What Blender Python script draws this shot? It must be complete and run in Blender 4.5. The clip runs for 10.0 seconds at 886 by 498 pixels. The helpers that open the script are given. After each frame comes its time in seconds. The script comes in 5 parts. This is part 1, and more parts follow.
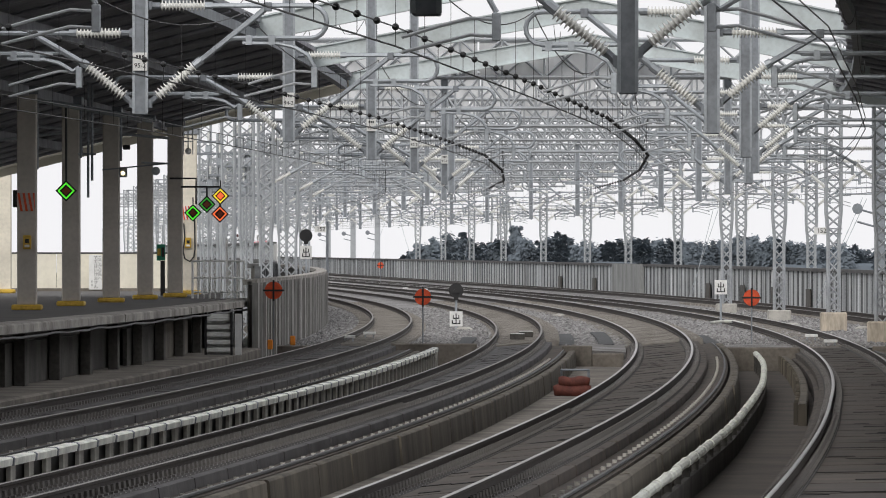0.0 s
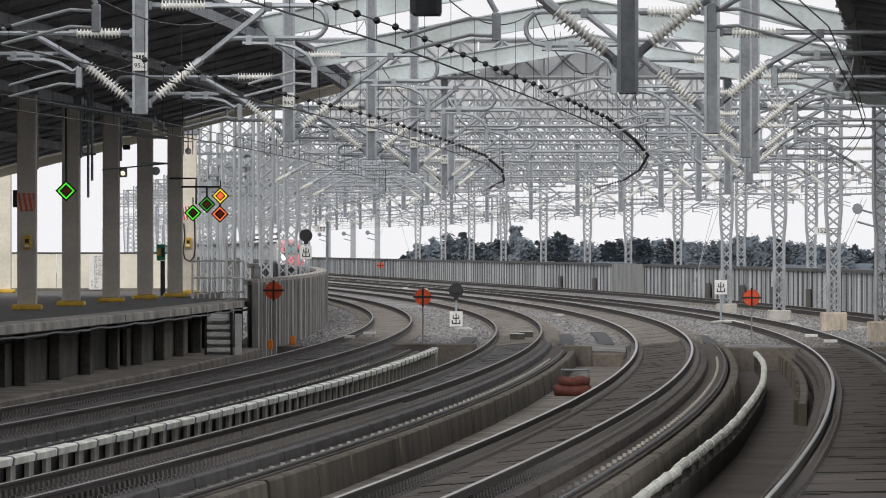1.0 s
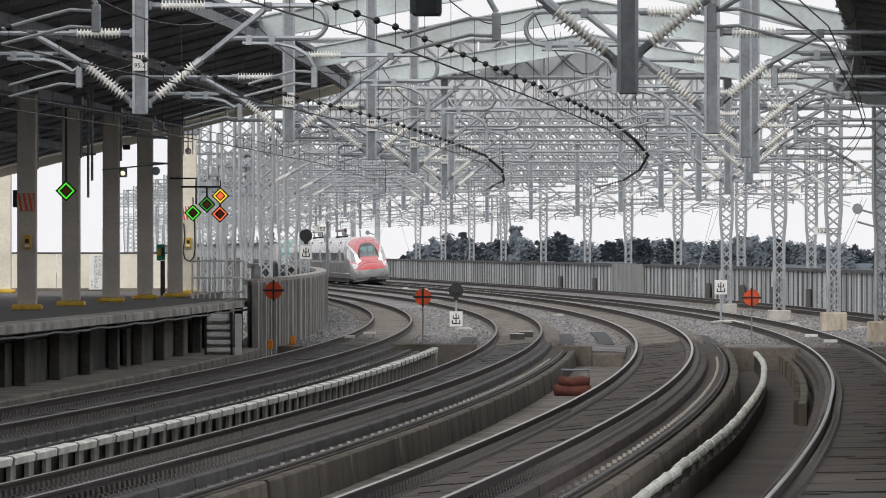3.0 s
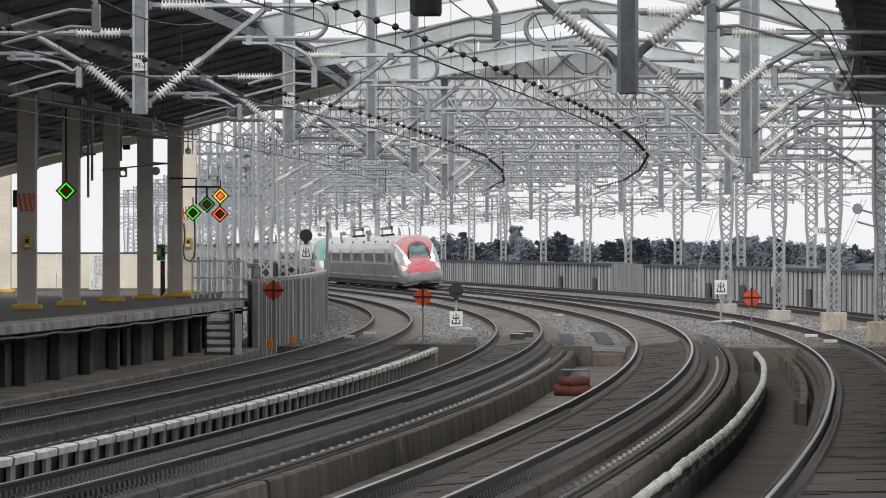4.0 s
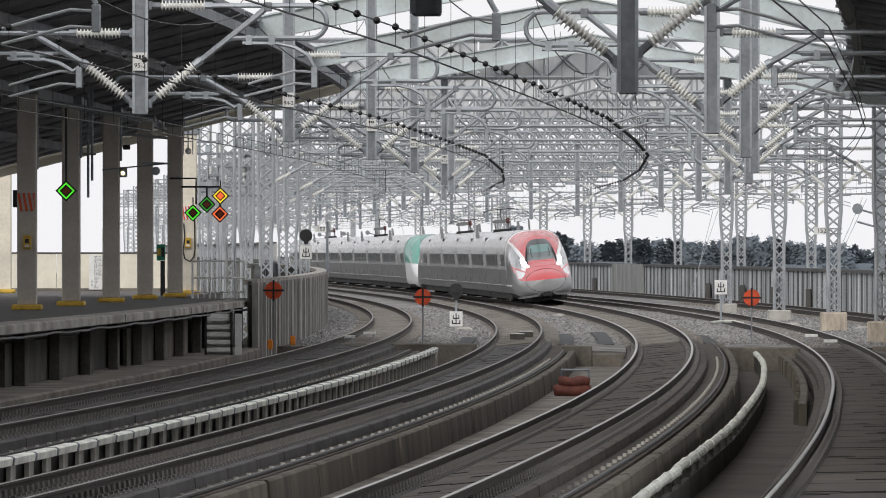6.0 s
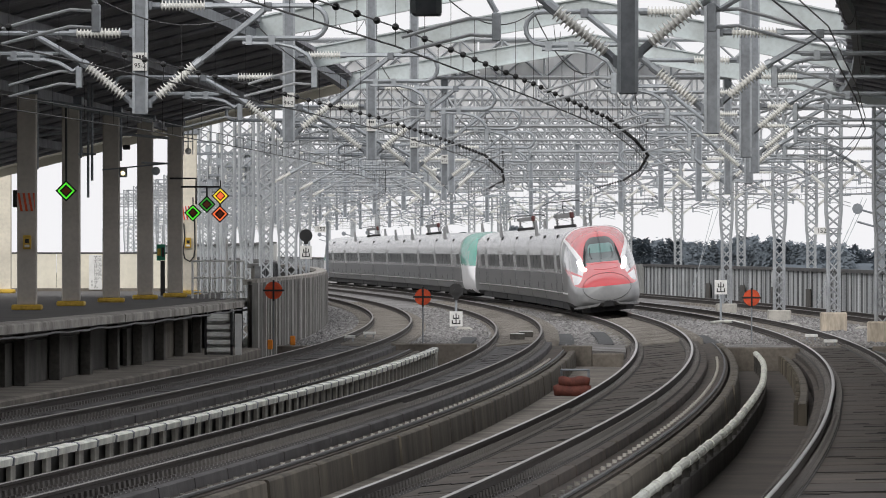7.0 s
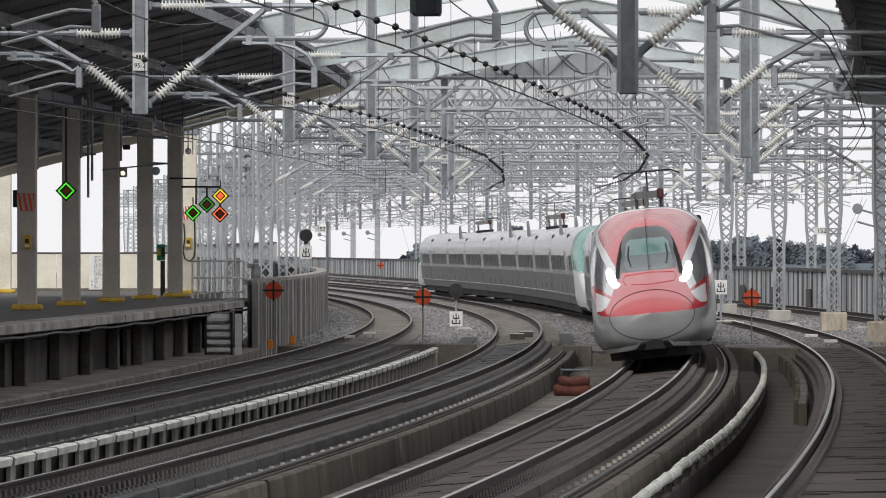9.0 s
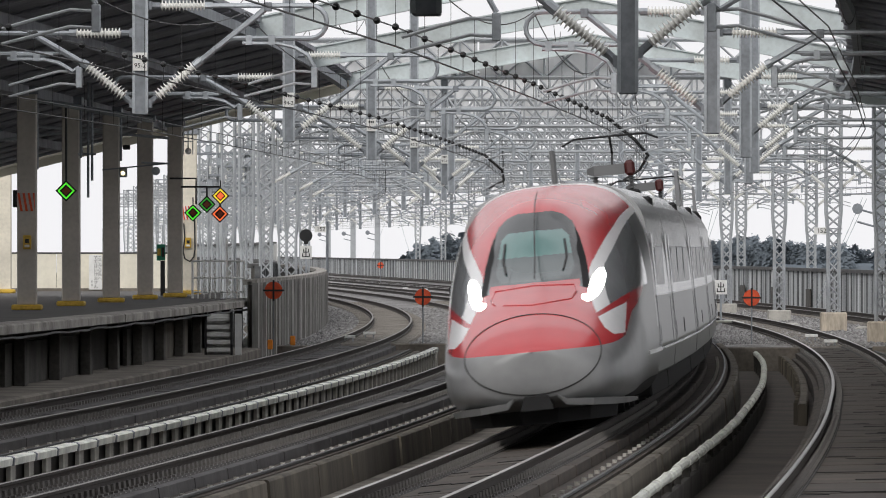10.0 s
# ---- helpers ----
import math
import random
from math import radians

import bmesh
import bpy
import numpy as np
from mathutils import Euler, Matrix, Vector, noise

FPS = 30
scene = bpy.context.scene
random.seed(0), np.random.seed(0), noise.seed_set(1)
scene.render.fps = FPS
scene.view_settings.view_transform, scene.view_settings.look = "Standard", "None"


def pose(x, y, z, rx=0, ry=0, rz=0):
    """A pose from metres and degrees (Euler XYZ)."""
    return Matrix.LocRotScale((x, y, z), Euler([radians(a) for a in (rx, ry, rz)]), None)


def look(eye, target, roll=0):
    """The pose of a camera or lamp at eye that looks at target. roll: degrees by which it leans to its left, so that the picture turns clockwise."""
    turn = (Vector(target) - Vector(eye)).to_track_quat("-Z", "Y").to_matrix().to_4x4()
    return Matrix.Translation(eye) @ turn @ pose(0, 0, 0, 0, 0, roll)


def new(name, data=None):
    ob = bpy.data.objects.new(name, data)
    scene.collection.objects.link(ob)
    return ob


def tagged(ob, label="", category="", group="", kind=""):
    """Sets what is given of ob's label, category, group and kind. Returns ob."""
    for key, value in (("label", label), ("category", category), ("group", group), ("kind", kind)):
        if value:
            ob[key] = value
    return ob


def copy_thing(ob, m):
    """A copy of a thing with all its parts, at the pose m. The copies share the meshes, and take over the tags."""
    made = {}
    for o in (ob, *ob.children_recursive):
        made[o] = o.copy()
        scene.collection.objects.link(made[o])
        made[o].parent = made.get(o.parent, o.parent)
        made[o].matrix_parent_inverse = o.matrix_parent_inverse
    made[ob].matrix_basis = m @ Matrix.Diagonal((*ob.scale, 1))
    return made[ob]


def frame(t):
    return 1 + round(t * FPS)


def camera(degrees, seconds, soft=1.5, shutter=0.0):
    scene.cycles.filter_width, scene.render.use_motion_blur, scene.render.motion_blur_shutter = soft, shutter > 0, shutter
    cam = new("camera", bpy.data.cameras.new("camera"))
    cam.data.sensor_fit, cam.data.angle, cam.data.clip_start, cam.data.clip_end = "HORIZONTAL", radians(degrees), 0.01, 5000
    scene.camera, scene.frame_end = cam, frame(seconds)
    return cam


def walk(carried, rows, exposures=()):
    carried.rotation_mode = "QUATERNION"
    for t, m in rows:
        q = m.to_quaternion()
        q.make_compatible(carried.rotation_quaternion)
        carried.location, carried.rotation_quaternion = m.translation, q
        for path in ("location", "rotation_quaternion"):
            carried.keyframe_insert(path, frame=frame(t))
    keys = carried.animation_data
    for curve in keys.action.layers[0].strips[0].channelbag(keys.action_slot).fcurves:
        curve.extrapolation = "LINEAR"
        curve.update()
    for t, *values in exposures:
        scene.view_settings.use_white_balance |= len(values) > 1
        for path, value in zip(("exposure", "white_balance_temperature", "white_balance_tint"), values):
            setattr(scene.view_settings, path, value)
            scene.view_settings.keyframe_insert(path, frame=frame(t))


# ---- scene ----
from mathutils.bvhtree import BVHTree

# ---- camera: a long lens on a tripod at the platform end, standing still ----
EYE_Z = 2.68
cam = camera(5.344, 10.0, soft=1.0, shutter=0.25)
STAND = look((0, 0, EYE_Z), (0, 1000, EYE_Z + 1000 * 1.8 / 16800))
walk(cam, [(0.0, STAND), (10.0, STAND)], exposures=[(0.0, 0.0), (10.0, 0.0)])

# ---- world and sun: bright overcast ----
world = bpy.data.worlds.new("overcast_sky")
scene.world = world
world.use_nodes = True
wn, wl = world.node_tree.nodes, world.node_tree.links
wn.clear()
w_out, w_bg = wn.new("ShaderNodeOutputWorld"), wn.new("ShaderNodeBackground")
w_sky, w_mix = wn.new("ShaderNodeTexSky"), wn.new("ShaderNodeMix")
w_sky.sky_type, w_sky.sun_disc = "NISHITA", False
w_sky.sun_elevation, w_sky.sun_rotation = radians(42), radians(215)
w_sky.air_density, w_sky.dust_density = 1.0, 6.0
w_scale = wn.new("ShaderNodeVectorMath")
w_scale.operation = "SCALE"
w_scale.inputs["Scale"].default_value = 0.09
w_mix.data_type = "RGBA"
w_mix.inputs["Factor"].default_value = 0.9
w_mix.inputs["B"].default_value = (1.01, 1.005, 1.03, 1)
wl.new(w_sky.outputs["Color"], w_scale.inputs[0])
wl.new(w_scale.outputs["Vector"], w_mix.inputs["A"])
wl.new(w_mix.outputs["Result"], w_bg.inputs["Color"])
w_bg.inputs["Strength"].default_value = 1.0
wl.new(w_bg.outputs["Background"], w_out.inputs["Surface"])
sun = new("sun", bpy.data.lights.new("sun", "SUN"))
sun.data.energy, sun.data.angle, sun.data.color = 1.15, radians(25), (1.0, 0.97, 0.93)
sun.matrix_world = look((-60, -80, 95), (0, 120, 0))


# ---- materials ----
def material(name, color, rough=0.7, metal=0.0, spread=0.25, scale=3.0, bump=0.0, fine=40.0, second=None, emit=0.0,
             stretch=(1, 1, 1), rnd=0.0, spec=0.5):
    m = bpy.data.materials.new(name)
    m.use_nodes = True
    n, l = m.node_tree.nodes, m.node_tree.links
    b = n["Principled BSDF"]
    b.inputs["Roughness"].default_value, b.inputs["Metallic"].default_value = rough, metal
    b.inputs["Specular IOR Level"].default_value = spec
    tc, mp = n.new("ShaderNodeTexCoord"), n.new("ShaderNodeMapping")
    mp.inputs["Scale"].default_value = stretch
    l.new(tc.outputs["Object"], mp.inputs["Vector"])
    big, small = n.new("ShaderNodeTexNoise"), n.new("ShaderNodeTexNoise")
    big.inputs["Scale"].default_value, big.inputs["Detail"].default_value = scale, 5
    small.inputs["Scale"].default_value, small.inputs["Detail"].default_value = fine, 4
    l.new(mp.outputs["Vector"], big.inputs["Vector"])
    l.new(mp.outputs["Vector"], small.inputs["Vector"])
    ramp = n.new("ShaderNodeValToRGB")
    lo, hi = [c * (1 - spread) for c in color], [min(1, c * (1 + spread)) for c in color]
    if second:
        lo = second
    ramp.color_ramp.elements[0].position, ramp.color_ramp.elements[1].position = 0.33, 0.67
    ramp.color_ramp.elements[0].color, ramp.color_ramp.elements[1].color = (*lo, 1), (*hi, 1)
    l.new(big.outputs["Fac"], ramp.inputs["Fac"])
    mul = n.new("ShaderNodeMix")
    mul.data_type, mul.blend_type = "RGBA", "MULTIPLY"
    mul.inputs["Factor"].default_value = min(1.0, spread * 2)
    r2 = n.new("ShaderNodeValToRGB")
    r2.color_ramp.elements[0].position, r2.color_ramp.elements[1].position = 0.3, 0.6
    r2.color_ramp.elements[0].color = (0.55, 0.55, 0.55, 1)
    l.new(small.outputs["Fac"], r2.inputs["Fac"])
    l.new(ramp.outputs["Color"], mul.inputs["A"])
    l.new(r2.outputs["Color"], mul.inputs["B"])
    col = mul.outputs["Result"]
    if rnd:
        oi, hs, mr = n.new("ShaderNodeObjectInfo"), n.new("ShaderNodeHueSaturation"), n.new("ShaderNodeMapRange")
        mr.inputs["To Min"].default_value, mr.inputs["To Max"].default_value = 1 - rnd, 1 + rnd
        l.new(oi.outputs["Random"], mr.inputs["Value"])
        l.new(mr.outputs["Result"], hs.inputs["Value"])
        l.new(col, hs.inputs["Color"])
        col = hs.outputs["Color"]
    l.new(col, b.inputs["Base Color"])
    if bump:
        bp = n.new("ShaderNodeBump")
        bp.inputs["Strength"].default_value, bp.inputs["Distance"].default_value = 0.6, bump
        l.new(small.outputs["Fac"], bp.inputs["Height"])
        l.new(bp.outputs["Normal"], b.inputs["Normal"])
    if emit:
        b.inputs["Emission Color"].default_value = (*color, 1)
        b.inputs["Emission Strength"].default_value = emit
    return m


CONCRETE = material("weathered_concrete", (0.19, 0.17, 0.145), 0.9, spread=0.3, scale=0.7, fine=9, bump=0.01, second=(0.1, 0.087, 0.073))
CONCRETE_DARK = material("dark_concrete", (0.085, 0.08, 0.072), 0.9, spread=0.35, scale=0.9, fine=12, bump=0.01, second=(0.045, 0.042, 0.038))
BED = material("iron_stained_track_concrete", (0.064, 0.05, 0.039), 0.88, spread=0.3, scale=0.5, fine=8, bump=0.008, second=(0.036, 0.028, 0.022))
SLAB = material("stained_slab_concrete", (0.066, 0.052, 0.042), 0.85, spread=0.3, scale=0.8, fine=11, bump=0.006, second=(0.048, 0.04, 0.033), rnd=0.12)
SLAB_COOL = material("cool_grey_slab_concrete", (0.078, 0.074, 0.074), 0.85, spread=0.3, scale=0.8, fine=11, bump=0.006, second=(0.055, 0.052, 0.053), rnd=0.12)
CONCRETE_LIGHT = material("pale_concrete", (0.44, 0.425, 0.39), 0.85, spread=0.2, scale=2, fine=20, bump=0.004)
CONCRETE_EDGE = material("chipped_platform_edge", (0.4, 0.38, 0.35), 0.85, spread=0.35, scale=0.6, fine=7, bump=0.008, second=(0.2, 0.185, 0.165), rnd=0.08)
SLEEPER = material("dusty_sleeper_concrete", (0.27, 0.25, 0.225), 0.9, spread=0.3, scale=0.8, fine=9, second=(0.16, 0.145, 0.125))
PARAPET = material("mossy_parapet_concrete", (0.125, 0.109, 0.085), 0.9, spread=0.3, scale=0.8, fine=7, bump=0.01, second=(0.06, 0.052, 0.04), stretch=(1, 1, 0.35), rnd=0.12)
FOOTING = material("rain_stained_footing", (0.48, 0.42, 0.34), 0.85, spread=0.3, scale=2.5, fine=14, bump=0.005, stretch=(1, 1, 0.3))
BALLAST = material("grey_ballast_stones", (0.27, 0.265, 0.262), 0.95, spread=0.38, scale=0.5, fine=22, bump=0.07, second=(0.15, 0.142, 0.135))
# rust, darkened further for the shade on the rail's web
RAIL_SIDE = material("rusty_shaded_rail_steel", (0.032, 0.024, 0.02), 0.75, 0.3, spread=0.3, scale=6, fine=40)
RAIL_HEAD = material("polished_rail_steel", (0.34, 0.325, 0.31), 0.34, 1.0, spread=0.06, scale=3, fine=60)
RAIL_DULL = material("less_used_rail_head", (0.2, 0.185, 0.172), 0.5, 0.9, spread=0.1, scale=3, fine=60)
RAIL_SHADE = material("rail_foot_shade", (0.026, 0.022, 0.02), 0.8, spread=0.35, scale=2, fine=14)
CLIP = material("fastening_steel", (0.17, 0.16, 0.15), 0.6, 0.2, spread=0.2, scale=8)
BOLT = material("galvanised_bolt", (0.6, 0.58, 0.53), 0.5, 0.2, spread=0.15, scale=9)
STEEL = material("galvanised_steel", (0.39, 0.42, 0.45), 0.5, 0.5, spread=0.18, scale=1.6, fine=18)
STEEL_FAR = material("dull_galvanised_steel", (0.41, 0.43, 0.45), 0.6, 0.2, spread=0.15, scale=1.2, fine=14)
STEEL_DARK = material("weathered_zinc_post", (0.25, 0.27, 0.295), 0.55, 0.4, spread=0.22, scale=1.2, fine=14)
GIRDER = material("pale_grey_green_paint", (0.56, 0.62, 0.63), 0.6, spread=0.12, scale=1.0, fine=9, second=(0.45, 0.49, 0.49))
INSUL = material("white_glazed_porcelain", (0.82, 0.82, 0.79), 0.18, spread=0.06, scale=5)
WIRE = material("dark_copper_wire", (0.03, 0.03, 0.032), 0.5, 0.5, spread=0.1, scale=5)
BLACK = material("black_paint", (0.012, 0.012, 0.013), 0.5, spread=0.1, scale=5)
WHITE = material("white_paint", (0.78, 0.78, 0.76), 0.55, spread=0.08, scale=4, fine=20)
PIPE_WHITE = material("weathered_white_cover", (0.66, 0.68, 0.6), 0.65, spread=0.2, scale=1.4, fine=12, second=(0.52, 0.52, 0.49), rnd=0.06)
CAP_WHITE = material("chalky_white_cap", (0.8, 0.81, 0.74), 0.65, spread=0.16, scale=1.4, fine=12, second=(0.6, 0.61, 0.56), rnd=0.06)
MAT = material("black_rubber_sheet", (0.05, 0.052, 0.055), 0.85, spread=0.3, scale=1.5, fine=12, bump=0.01)
ORANGE = material("faded_orange_red_paint", (0.72, 0.085, 0.02), 0.5, spread=0.15, scale=7)
BLOCK_ORANGE = material("orange_plastic", (0.85, 0.27, 0.02), 0.5, spread=0.1, scale=6)
YELLOW = material("yellow_paint", (0.62, 0.4, 0.05), 0.6, spread=0.2, scale=6)
CREAM = material("cream_panel_paint", (0.78, 0.74, 0.62), 0.6, spread=0.08, scale=0.8, fine=7)
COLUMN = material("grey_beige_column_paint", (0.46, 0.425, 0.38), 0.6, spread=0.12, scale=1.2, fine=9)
# the column colour lightened by hand for columns standing in daylight
COLUMN_LIT = material("lit_column_paint", (0.74, 0.69, 0.58), 0.6, spread=0.12, scale=1.2, fine=9)
ROOF_UNDER = material("dark_roof_sheet", (0.3, 0.305, 0.335), 0.8, spread=0.25, scale=0.6, fine=5)
ROOF_TOP = material("grey_roof_sheet", (0.3, 0.31, 0.32), 0.6, spread=0.15, scale=0.5)
PLATFORM = material("dark_asphalt_platform", (0.095, 0.09, 0.084), 0.9, spread=0.25, scale=0.8, fine=16, bump=0.004)
WALL_PANEL = material("streaked_barrier_concrete", (0.5, 0.52, 0.53), 0.85, spread=0.35, scale=1.3, fine=6, second=(0.2, 0.215, 0.22), stretch=(1, 1, 0.08), rnd=0.28)
BAY = material("smooth_grey_wall_concrete", (0.3, 0.31, 0.305), 0.85, spread=0.25, scale=0.5, fine=6, bump=0.004, second=(0.2, 0.205, 0.2), stretch=(1, 1, 0.4))
SHEET = material("pale_grey_infill", (0.76, 0.77, 0.78), 0.7, spread=0.12, scale=0.5, fine=5, stretch=(1, 1, 0.3), rnd=0.1)
WALL_RIB = material("barrier_rib", (0.46, 0.465, 0.46), 0.85, spread=0.3, scale=2, fine=10, stretch=(1, 1, 0.15))
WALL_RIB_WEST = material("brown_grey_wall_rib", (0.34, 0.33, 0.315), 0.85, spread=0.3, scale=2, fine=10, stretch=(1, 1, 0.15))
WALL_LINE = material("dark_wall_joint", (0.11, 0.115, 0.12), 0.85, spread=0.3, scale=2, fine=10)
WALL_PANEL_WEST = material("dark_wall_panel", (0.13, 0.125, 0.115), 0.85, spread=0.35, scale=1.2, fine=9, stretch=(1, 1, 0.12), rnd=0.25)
WALL_CAP = material("dark_barrier_coping", (0.1, 0.1, 0.1), 0.85, spread=0.25, scale=1, fine=9)
HOSE = material("red_brown_tarpaulin", (0.13, 0.036, 0.025), 0.75, spread=0.3, scale=5, fine=25, bump=0.01)
GREEN_BOX = material("green_enamel", (0.02, 0.25, 0.14), 0.4, spread=0.1, scale=5)
# leaf colour made paler and bluer to hold the haze of distance
LEAF = material("hazy_evergreen_leaves", (0.17, 0.198, 0.225), 1.0, spread=0.08, scale=0.35, fine=3, rnd=0.05, spec=0.02)
TRUNK = material("bark", (0.07, 0.06, 0.05), 0.9, spread=0.3, scale=3)
GROUND = material("dry_field_ground", (0.1, 0.11, 0.08), 0.95, spread=0.3, scale=0.05, fine=1)
LED_GREEN = material("green_led", (0.1, 0.9, 0.04), 0.5, emit=0.8, spread=0.02)
LED_DIM = material("dim_green_led", (0.06, 0.45, 0.05), 0.5, emit=0.45, spread=0.02)
LED_YELLOW = material("yellow_led", (1.0, 0.72, 0.05), 0.5, emit=0.95, spread=0.02)
LED_RED = material("red_led", (1.0, 0.16, 0.05), 0.5, emit=0.9, spread=0.02)
LED_CORE = material("dark_red_lens", (0.3, 0.06, 0.025), 0.4, spread=0.1)
LAMP_WARM = material("warm_lamp_glass", (1.0, 0.8, 0.4), 0.4, emit=3.0, spread=0.02)
E6_RED = material("crimson_car_paint", (0.58, 0.05, 0.058), 0.22, spread=0.04, scale=1, fine=4, spec=1.0)
E6_WHITE = material("pearl_white_car_paint", (0.88, 0.88, 0.89), 0.3, spread=0.03, scale=1, fine=4)
E6_SILVER = material("silver_car_paint", (0.54, 0.545, 0.55), 0.2, 0.3, spread=0.06, scale=1, fine=4)
E6_GREY = material("grey_car_paint", (0.18, 0.183, 0.187), 0.3, 0.2, spread=0.06, scale=1, fine=4)
APRON = material("satin_silver_apron_paint", (0.3, 0.305, 0.31), 0.38, 0.1, spread=0.08, scale=1, fine=4)
TEAL = material("emerald_green_car_paint", (0.02, 0.3, 0.22), 0.25, spread=0.05, scale=1)
CAR_GLASS = material("dark_window_glass", (0.05, 0.055, 0.058), 0.24, spread=0.05, scale=1, spec=0.12)
SHIELD = material("teal_windscreen_band", (0.10, 0.22, 0.21), 0.06, spread=0.05, scale=1, spec=0.9)
SCREEN_GREY = material("grey_windscreen_band", (0.07, 0.095, 0.098), 0.07, spread=0.05, scale=1, spec=0.7)
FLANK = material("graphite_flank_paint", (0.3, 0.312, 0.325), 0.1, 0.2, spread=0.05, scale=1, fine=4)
HEADLIGHT = material("lit_headlight", (1.0, 0.98, 0.9), 0.3, emit=30.0, spread=0.01)
UNDER = material("underframe_black", (0.015, 0.015, 0.016), 0.8, spread=0.2, scale=3)
FILLER = material("bitumen_joint_filler", (0.018, 0.017, 0.016), 0.9, spread=0.2, scale=4)
PANTO_RED = material("dark_red_housing", (0.09, 0.02, 0.02), 0.5, spread=0.2, scale=4)
PILLAR = material("matt_black_pillar", (0.012, 0.012, 0.013), 0.6, spread=0.1, scale=3, spec=0.15)
BLACK_GLOSS = material("gloss_black_surround", (0.02, 0.026, 0.028), 0.12, spread=0.05, scale=1)
SEAM = material("dark_seam", (0.03, 0.03, 0.03), 0.6, spread=0.1)


def stone_material():
    m = material("loose_stone", (0.26, 0.255, 0.252), 0.95, spread=0.2, scale=9, fine=40)
    n, l = m.node_tree.nodes, m.node_tree.links
    geo, hs, mr = n.new("ShaderNodeNewGeometry"), n.new("ShaderNodeHueSaturation"), n.new("ShaderNodeMapRange")
    mr.inputs["To Min"].default_value, mr.inputs["To Max"].default_value = 0.5, 1.5
    b = n["Principled BSDF"]
    src = b.inputs["Base Color"].links[0].from_socket
    l.new(geo.outputs["Random Per Island"], mr.inputs["Value"])
    l.new(mr.outputs["Result"], hs.inputs["Value"])
    l.new(src, hs.inputs["Color"])
    l.new(hs.outputs["Color"], b.inputs["Base Color"])
    return m


STONE = stone_material()

# ---- mesh helpers ----
def lerp(x, xs, ys):
    return float(np.interp(x, xs, ys))


def part(name, bm, mat, parent=None, label="", smooth=False):
    me = bpy.data.meshes.new(name)
    bm.to_mesh(me)
    bm.free()
    for m in (mat if isinstance(mat, (list, tuple)) else [mat]):
        me.materials.append(m)
    if smooth:
        me.polygons.foreach_set("use_smooth", [True] * len(me.polygons))
    ob = new(name, me)
    ob.parent = parent
    return tagged(ob, label)


def shared(name, me, parent, m=None):
    ob = new(name, me)
    ob.parent = parent
    if m is not None:
        ob.matrix_basis = m
    return ob


def thing(name, label, category, m=None, group="", kind=""):
    ob = new(name)
    ob.empty_display_size = 0.2
    if m is not None:
        ob.matrix_basis = m
    return tagged(ob, label, category, group, kind)


def grid(bm, rows, closed=False, slot=0):
    """Skin a list of equal rows of points with quads."""
    vs = [[bm.verts.new(p) for p in r] for r in rows]
    k = len(rows[0])
    for a, b in zip(vs, vs[1:]):
        for i in range(k if closed else k - 1):
            j = (i + 1) % k
            f = bm.faces.new((a[i], a[j], b[j], b[i]))
            f.material_index = slot
    return vs


def prism(bm, rows):
    vs = grid(bm, rows, True)
    bm.faces.new(vs[0][::-1])
    bm.faces.new(vs[-1])


def box(bm, x0, x1, y0, y1, z0, z1, m=None, bevel=0.0):
    c = Matrix.Translation(((x0 + x1) / 2, (y0 + y1) / 2, (z0 + z1) / 2)) @ Matrix.Diagonal((x1 - x0, y1 - y0, z1 - z0, 1))
    r = bmesh.ops.create_cube(bm, size=1, matrix=(m @ c) if m is not None else c)
    if bevel:
        es = {e for v in r["verts"] for e in v.link_edges}
        bmesh.ops.bevel(bm, geom=list(es), offset=bevel, segments=1, affect="EDGES", profile=0.5)


def tube(bm, pts, r, n=6, cap=True, radii=None):
    pts = [Vector(p) for p in pts]
    rows, side = [], None
    for i, p in enumerate(pts):
        t = (pts[min(i + 1, len(pts) - 1)] - pts[max(i - 1, 0)]).normalized()
        if side is None:
            side = t.orthogonal().normalized()
        side = (side - t * side.dot(t)).normalized()
        up = t.cross(side)
        q = radii[i] if radii else r
        rows.append([p + (side * math.cos(a) + up * math.sin(a)) * q for a in [2 * math.pi * k / n for k in range(n)]])
    vs = grid(bm, rows, True)
    if cap:
        bm.faces.new(vs[0][::-1])
        bm.faces.new(vs[-1])


def bar(bm, a, b, w):
    """A square bar of width w between two points."""
    a, b = Vector(a), Vector(b)
    t = (b - a).normalized()
    s = t.orthogonal().normalized() * w * 0.5
    u = t.cross(s)
    prism(bm, [[p + s + u, p - s + u, p - s - u, p + s - u] for p in (a, b)])


# ---- the alignment: one curve in plan, all else lies at offsets from it ----
KNOT_Y = [0, 60, 160, 260, 360, 460, 560, 660, 780, 1500]
KNOT_K = [-1.87, -1.872, -2.366, -2.543, -2.542, -1.807, -1.137, -0.465, 0, 0]
YG = np.arange(-120.0, 1500.0, 1.0)
KG = np.interp(YG, KNOT_Y, KNOT_K) * 1e-4
SG = np.concatenate([[0], np.cumsum((KG[1:] + KG[:-1]) / 2)])
SG += 0.0369 - np.interp(200, YG, SG)
XG = np.concatenate([[0], np.cumsum((SG[1:] + SG[:-1]) / 2)])
XG += 4.2744 - np.interp(200, YG, XG)
LG = np.concatenate([[0], np.cumsum(np.hypot(1.0, np.diff(XG)))])


def P(y, off=0.0, z=0.0):
    x, s = float(np.interp(y, YG, XG)), float(np.interp(y, YG, SG))
    n = math.hypot(1, s)
    return Vector((x + off / n, y - off * s / n, z))


